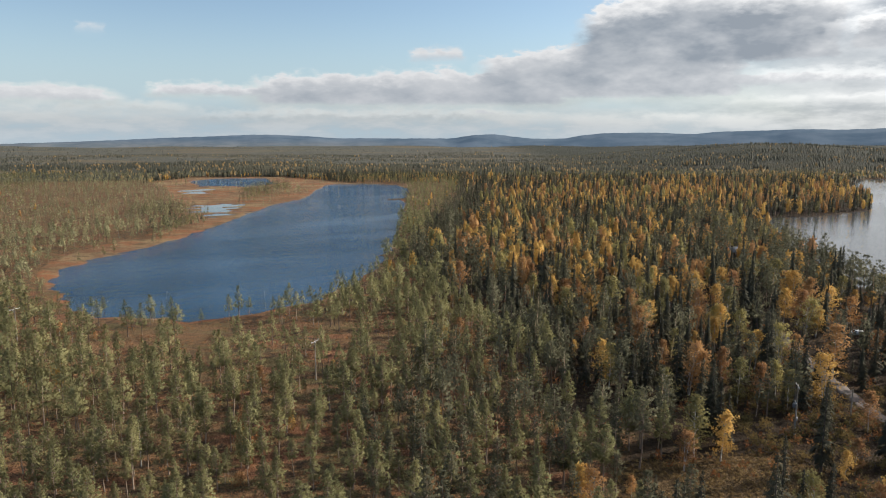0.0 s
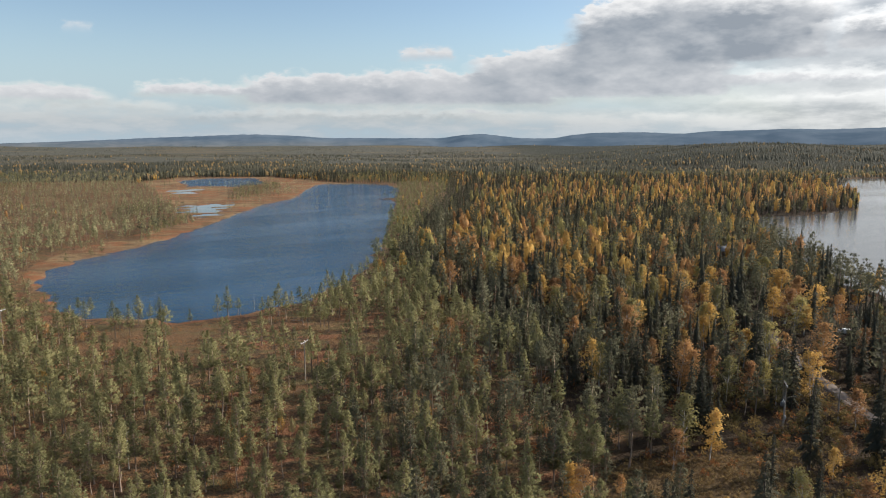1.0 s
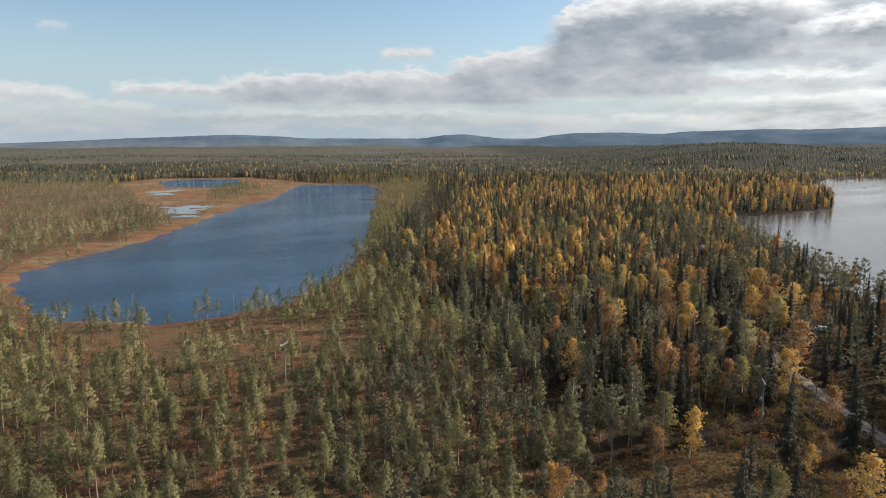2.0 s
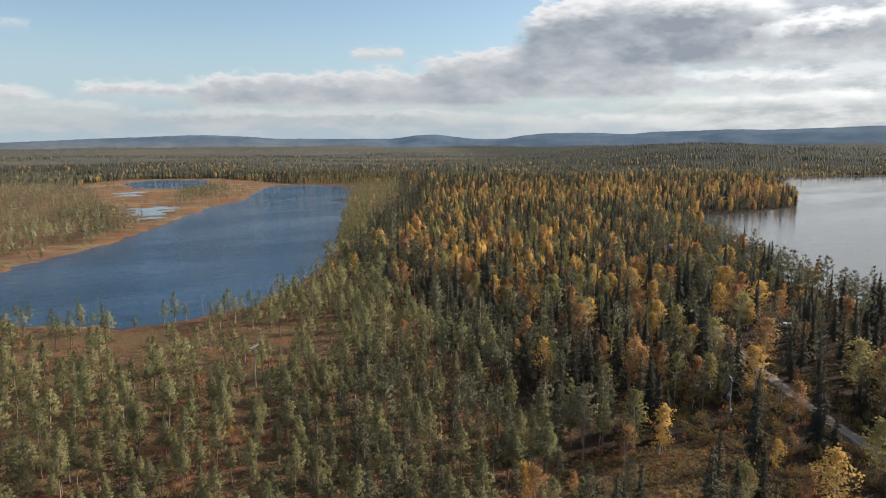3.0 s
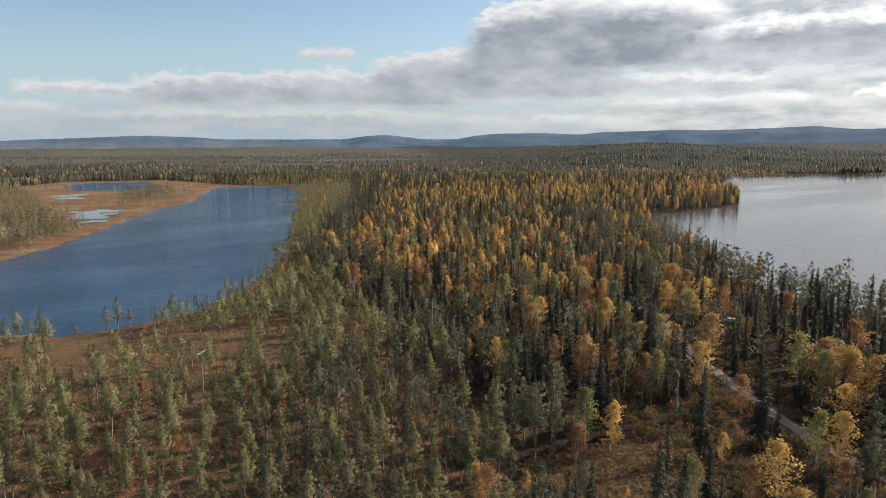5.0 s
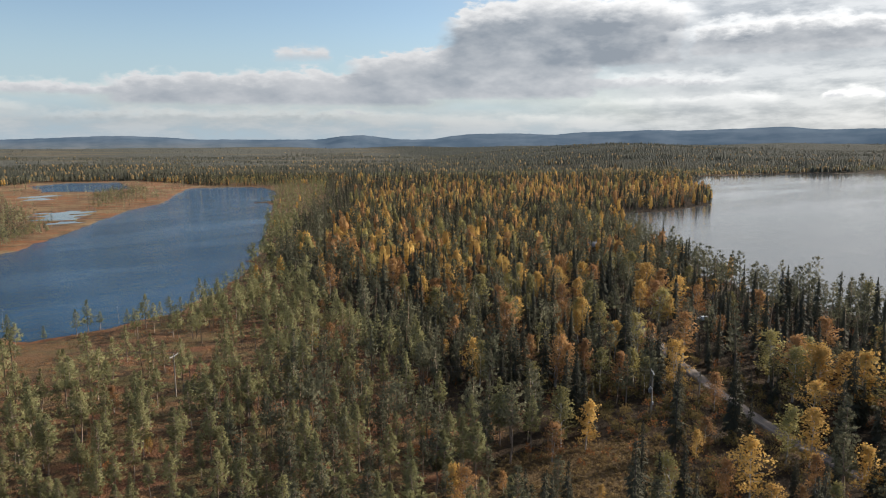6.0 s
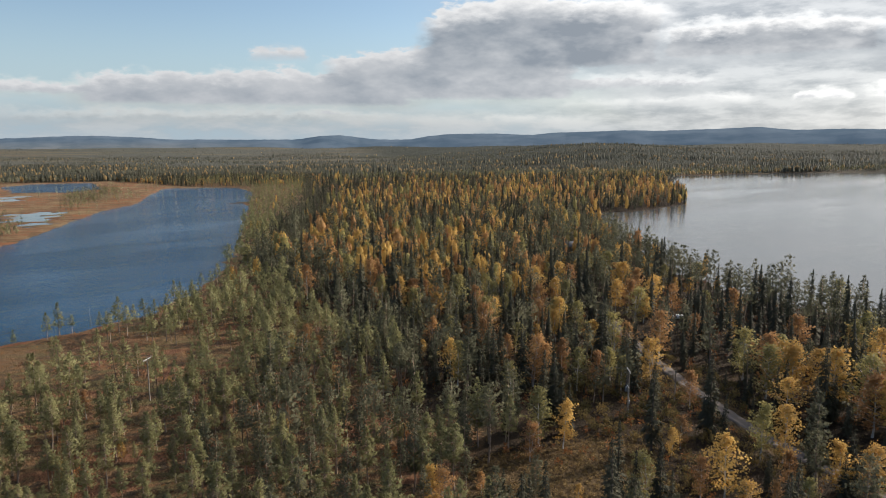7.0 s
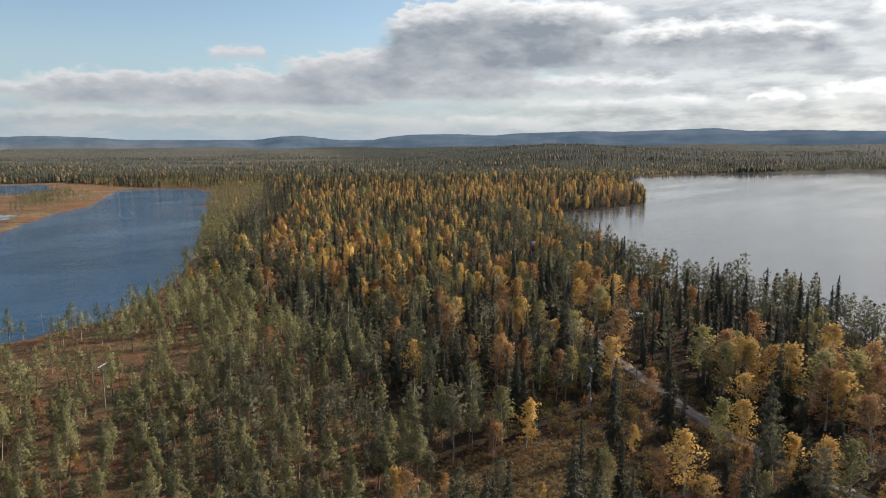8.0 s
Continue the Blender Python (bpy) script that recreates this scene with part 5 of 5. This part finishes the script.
station = tagged(new("transformer_pole"), "twin wooden pole with transformer, crossarm and hanging cables", "power pole", "poles of the power line")
part("post", capped([(0, -0.25, -0.3), (0, -0.25, 5), (0, -0.2, 10.2)], [0.17, 0.15, 0.12]), POLE_WOOD, station)
part("post", capped([(0.1, 0.3, -0.3), (0.1, 0.28, 5), (0.1, 0.22, 10.2)], [0.17, 0.15, 0.12]), POLE_WOOD, station)
part("crossarm", box(0, 0, 9.9, 0.12, 3.2, 0.14), STEEL, station, "galvanised steel crossarm")
part("crossarm", box(-0.15, 0, 6.6, 0.12, 1.6, 0.12), STEEL, station)
part("transformer", box(-0.42, 0.05, 5.9, 0.5, 0.6, 0.85, 0.06), TANK, station, "dull grey transformer tank")
for s in (-0.15, 0.05, 0.25):
    part("bushing", insulator(-0.42, s, 6.32), PORCELAIN, station)
for s in (-1.5, -0.5, 1.5):
    part("insulator", insulator(0, s, 9.97), PORCELAIN, station)
for s in (-1.4, -0.75, 0.6):
    part("cable", tube([(-0.05, s, 9.9), (-0.35, s * 0.9, 8.9), (-0.5, s * 0.6, 7.8), (-0.5, s * 0.3, 6.8)], [0.035] * 4, 5), WIRE, station, "slack grey cable")
part("switch_box", box(0.28, 0.0, 3.2, 0.25, 0.4, 0.7, 0.03), STEEL, station)
station.matrix_world = pose(69.0, 130.5, 1.0, 0, 0, -16)


def plain_pole(x, y, h):
    thing = tagged(new("roadside_pole"), "slim wooden pole with a single hook beside the road", "power pole", "poles of the power line")
    part("post", capped([(0, 0, -0.3), (0, 0, h * 0.5), (0, 0, h)], [0.13, 0.12, 0.095]), POLE_WOOD, thing)
    part("hook", tube([(0, 0.1, h - 0.3), (0, 0.28, h - 0.32), (0, 0.28, h - 0.15)], [0.02, 0.02, 0.02], 5), STEEL, thing)
    thing.matrix_world = pose(x, y, 1.0, 0, 0, 20)


plain_pole(82.9, 135.6, 7.4)


def wire(name, a, b, sag):
    a, b = np.array(a, float), np.array(b, float)
    u = np.linspace(0, 1, 15)
    pts = a + (b - a) * u[:, None]
    pts[:, 2] -= sag * 4 * u * (1 - u)
    tagged(new(name, link_mesh(name, *tube(pts, [0.012] * 15, 4), [WIRE], True)), "thin grey overhead power wire between two poles", "wire", "wires of the power line")


turn = Matrix.Rotation(radians(LINE_WAY), 3, "Z")
for s in (-1.65, 0.0, 1.65):
    o = turn @ Vector((0, s, 0))
    up = 10.13 + (0.2 if s == 0 else 0)
    for (ax, ay, az_), (bx, by, bz) in (((-31, 164, 0.3), (-123.8, 197.2, 0.3)), ((-123.8, 197.2, 0.3), (-216, 230, 0.3)), ((69, 130.5, 1.0), (-31, 164, 0.3))):
        wire("power_wire", (ax + o.x, ay + o.y, az_ + up), (bx + o.x, by + o.y, bz + up), 1.1)
wire("power_wire", (69, 130.8, 8.2), (82.9, 135.9, 8.2), 0.4)

# ---------------------------------------------------------------- dead wood


def dead_tree(name, label, at, h, seed, lean=(0, 0, 0), limbs=9):
    r = np.random.default_rng(seed)
    thing = tagged(new(name), label, "dead tree")
    pts, rad = stem(h, 0.012 * h + 0.03, r, 0.05)
    part("trunk", tube(pts, rad, 6), DEAD_WOOD, thing)
    for i in range(limbs):
        z = h * r.uniform(0.3, 0.95)
        c = np.array([np.interp(z, pts[:, 2], pts[:, 0]), np.interp(z, pts[:, 2], pts[:, 1]), z])
        a = r.uniform(0, 2 * pi)
        e = c + r.uniform(0.5, 1.3) * np.array([cos(a), sin(a), r.uniform(-0.2, 0.4)])
        part("branch", tube([c, 0.5 * (c + e) + [0, 0, 0.08], e], [0.035, 0.025, 0.008], 4), DEAD_WOOD, thing)
    thing.matrix_world = pose(*at, *lean)


dead_tree("fallen_tree", "bleached fallen pine lying on the red heath", (-46.0, 222.0, 0.45), 4.5, 5, (84, 0, 65), 7)
for i, (x, y, h) in enumerate(((-54, 118, 7.5), (-97, 240, 6.0), (-62, 238, 6.5), (-42, 268, 7.0), (-196, 420, 7.0))):
    dead_tree("dead_pine", "bare grey dead pine standing in the bog", (x, y, 0.25), h, 80 + i)

# ---------------------------------------------------------------- rusty shrubs on the bog


def dwarf_birch(x, y, h, seed, leafy):
    r = np.random.default_rng(seed)
    thing = tagged(new("dwarf_birch"), "rust-red leafy dwarf birch shrub on the bog", "shrub", "shrubs of the bog")
    stems = [twig(np.array([r.normal(0, 0.15), r.normal(0, 0.15), 0]), np.array([r.normal(0, 0.6), r.normal(0, 0.6), h * r.uniform(0.7, 1)]), 0.03) for _ in range(9)]
    part("stems", join(stems), SPRUCE_BARK, thing)
    count = 260
    z = h * r.uniform(0.15, 1, count)
    wide = 0.95 * np.sin(np.clip(z / h, 0.1, 0.97) * pi) ** 0.5 + 0.15
    a = r.uniform(0, 2 * pi, count)
    q = wide * np.sqrt(r.uniform(0, 1, count))
    v, f = sprays(np.column_stack([q * np.cos(a), q * np.sin(a), z]), r.normal(0, 1, (count, 3)), 0.3, 0.12, r, 0, 3)
    part("foliage", rounded((v, f), (0, 0, h * 0.4), 0.5)[:2], leafy, thing, smooth=False)
    thing.matrix_world = pose(x, y, float(terrain(np.array(x), np.array(y))) - 0.05)


DWARFS = [(-42.0, 139.8, 3.0), (-37.3, 131.3, 3.6), (-39.0, 127.4, 3.2), (-34.8, 118.0, 3.0), (-34.3, 110.8, 2.6), (-35.1, 124.9, 3.4), (21.8, 127.4, 3.2),
          (21.9, 118.0, 3.0), (21.6, 132.7, 2.8), (-82.6, 179.9, 2.8), (30.6, 135.4, 2.6), (-40.5, 134.5, 3.2), (24.5, 112.0, 3.0), (18.5, 122.5, 2.6)]
for i, (x, y, h) in enumerate(DWARFS):
    dwarf_birch(x, y, h, 700 + i, RUST if i % 4 else ORANGE)

# ---------------------------------------------------------------- parked cars, cabins


def paint_material(name, colour, rough):
    m, n = material(name)
    at = n.node("ShaderNodeTexCoord").outputs["Object"]
    dirt = n.noise(at, 3.0, 4.0, 0.6)
    c = n.mix(n.smooth(dirt, 0.5, 0.8, 0.0, 0.35), colour, (0.22, 0.19, 0.15))
    s = n.node("ShaderNodeBsdfPrincipled", {"Base Color": c, "Roughness": rough})
    n.node("ShaderNodeOutputMaterial", {0: s.outputs[0]})
    return m


CAR_PAINT = paint_material("white_car_paint", (0.72, 0.72, 0.70), 0.3)
GLASS = paint_material("dark_window_glass", (0.02, 0.025, 0.03), 0.05)
RUBBER = paint_material("tyre_rubber", (0.025, 0.025, 0.025), 0.85)
LOG_WALL = grain_material("brown_log_wall", (0.11, 0.075, 0.05), (0.19, 0.13, 0.085), 5, (0.3, 0.3, 4))
ROOF = grain_material("grey_felt_roof", (0.13, 0.135, 0.145), (0.20, 0.205, 0.215), 4)
TRIM = grain_material("white_window_trim", (0.62, 0.61, 0.58), (0.75, 0.74, 0.71), 6)
BOARD = grain_material("pale_sawn_boards", (0.42, 0.36, 0.28), (0.58, 0.52, 0.43), 6, (0.2, 3, 3))


def car_body():
    """Lower body and greenhouse of an estate car, drawn as cross sections along its length."""
    cuts = [(-2.1, 0.55, 0.75, 0.80), (-2.0, 0.35, 0.86, 0.95), (-1.7, 0.25, 0.90, 1.42), (-0.4, 0.25, 0.92, 1.50), (0.35, 0.25, 0.92, 1.44),
            (1.05, 0.25, 0.91, 0.98), (1.9, 0.32, 0.86, 0.86), (2.1, 0.50, 0.72, 0.74)]
    v = []
    for x, z0, hw, z1 in cuts:
        belt = min(0.95, z1)
        roof_w = hw if z1 < 1.0 else hw * 0.74
        v += [(x, -hw, z0), (x, -hw, belt), (x, -roof_w, z1), (x, roof_w, z1), (x, hw, belt), (x, hw, z0)]
    f = []
    for i in range(len(cuts) - 1):
        for j in range(6):
            p, q = i * 6 + j, i * 6 + (j + 1) % 6
            f += [(p, p + 6, q + 6), (p, q + 6, q)]
    e = (len(cuts) - 1) * 6
    f += [(0, j, j + 1) for j in range(1, 5)] + [(e, e + j + 1, e + j) for j in range(1, 5)]
    return np.array(v, float), np.array(f)[:, ::-1]


def parked_car(at, turn):
    car = tagged(new("parked_car"), "white estate car parked under the trees", "car", "parked cars")
    part("body", car_body(), CAR_PAINT, car, smooth=False)
    for s in (-1, 1):
        v = np.array([(-1.55, s * 0.90, 0.99), (0.85, s * 0.90, 0.99), (0.32, s * 0.735, 1.36), (-1.45, s * 0.735, 1.36)])
        part("window", (v, np.array([(0, 1, 2), (0, 2, 3)])), GLASS, car, smooth=False)
    part("windscreen", (np.array([(1.06, -0.78, 1.0), (1.06, 0.78, 1.0), (0.42, 0.62, 1.42), (0.42, -0.62, 1.42)]), np.array([(0, 1, 2), (0, 2, 3)])), GLASS, car, smooth=False)
    for x in (-1.3, 1.3):
        for s in (-1, 1):
            part("wheel", capped([(x, s * 0.66, 0.32), (x, s * 0.66, 0.32), (x, s * 0.90, 0.32), (x, s * 0.93, 0.32)], [0.05, 0.32, 0.32, 0.2], 12), RUBBER, car)
    car.matrix_world = pose(*at, 0, 0, turn)


parked_car((122.6, 201.5, 1.1), 160)
parked_car((119.6, 224.6, 1.1), 25)


def cabin(at, turn, size, label):
    lx, ly, lz = size
    hut = tagged(new("cabin"), label, "cabin")
    part("wall", box(0, 0, lz / 2, lx, ly, lz, 0.03), LOG_WALL, hut, smooth=False)
    rise, over = ly * 0.32, 0.45
    for s in (-1, 1):
        v = []
        for x in (-lx / 2 - over, lx / 2 + over):
            for dz in (0.0, 0.14):
                v += [(x, 0, lz + rise + dz), (x, s * (ly / 2 + over), lz - over * 0.64 + dz)]
        f = [(0, 1, 5), (0, 5, 4), (2, 6, 7), (2, 7, 3), (0, 2, 3), (0, 3, 1), (4, 5, 7), (4, 7, 6), (1, 3, 7), (1, 7, 5)]
        part("roof", (np.array(v, float), np.array(f)), ROOF, hut, smooth=False)
    for x in (-lx / 2 + 0.02, lx / 2 - 0.02):
        v = [(x - 0.05, -ly / 2, lz), (x - 0.05, ly / 2, lz), (x - 0.05, 0, lz + rise), (x + 0.05, -ly / 2, lz), (x + 0.05, ly / 2, lz), (x + 0.05, 0, lz + rise)]
        part("gable", (np.array(v, float), np.array([(0, 1, 2), (3, 5, 4), (0, 2, 5), (0, 5, 3), (1, 4, 5), (1, 5, 2)])), LOG_WALL, hut, smooth=False)
    for x in (-lx * 0.28, lx * 0.05):
        w = part("window", box(x, -ly / 2 - 0.02, lz * 0.58, 0.95, 0.08, 0.95), TRIM, hut, "white window frame", False)
        part("pane", box(x, -ly / 2 - 0.055, lz * 0.58, 0.75, 0.04, 0.75), GLASS, w, "", False)
    part("door", box(lx * 0.32, -ly / 2 - 0.02, 1.02, 0.9, 0.08, 2.0), TRIM, hut, "pale plank door", False)
    part("chimney", box(lx * 0.15, 0.3, lz + rise + 0.3, 0.55, 0.55, 1.2), ROOF, hut, "", False)
    hut.matrix_world = pose(*at, 0, 0, turn)


cabin((146.0, 345.0, 1.1), 20, (9.0, 6.0, 2.9), "brown log cabin with grey felt roof among the trees")

stack = tagged(new("board_stack"), "stack of pale sawn boards under the spruces", "boards")
for i in range(5):
    for j in range(4):
        part("board", box(0.02 * (i % 2), -0.33 + j * 0.22, 0.10 + i * 0.17, 3.2 - 0.1 * j, 0.19, 0.05, 0.008), BOARD, stack, smooth=False)
stack.matrix_world = pose(124.0, 171.0, 1.05, 0, 0, 15)
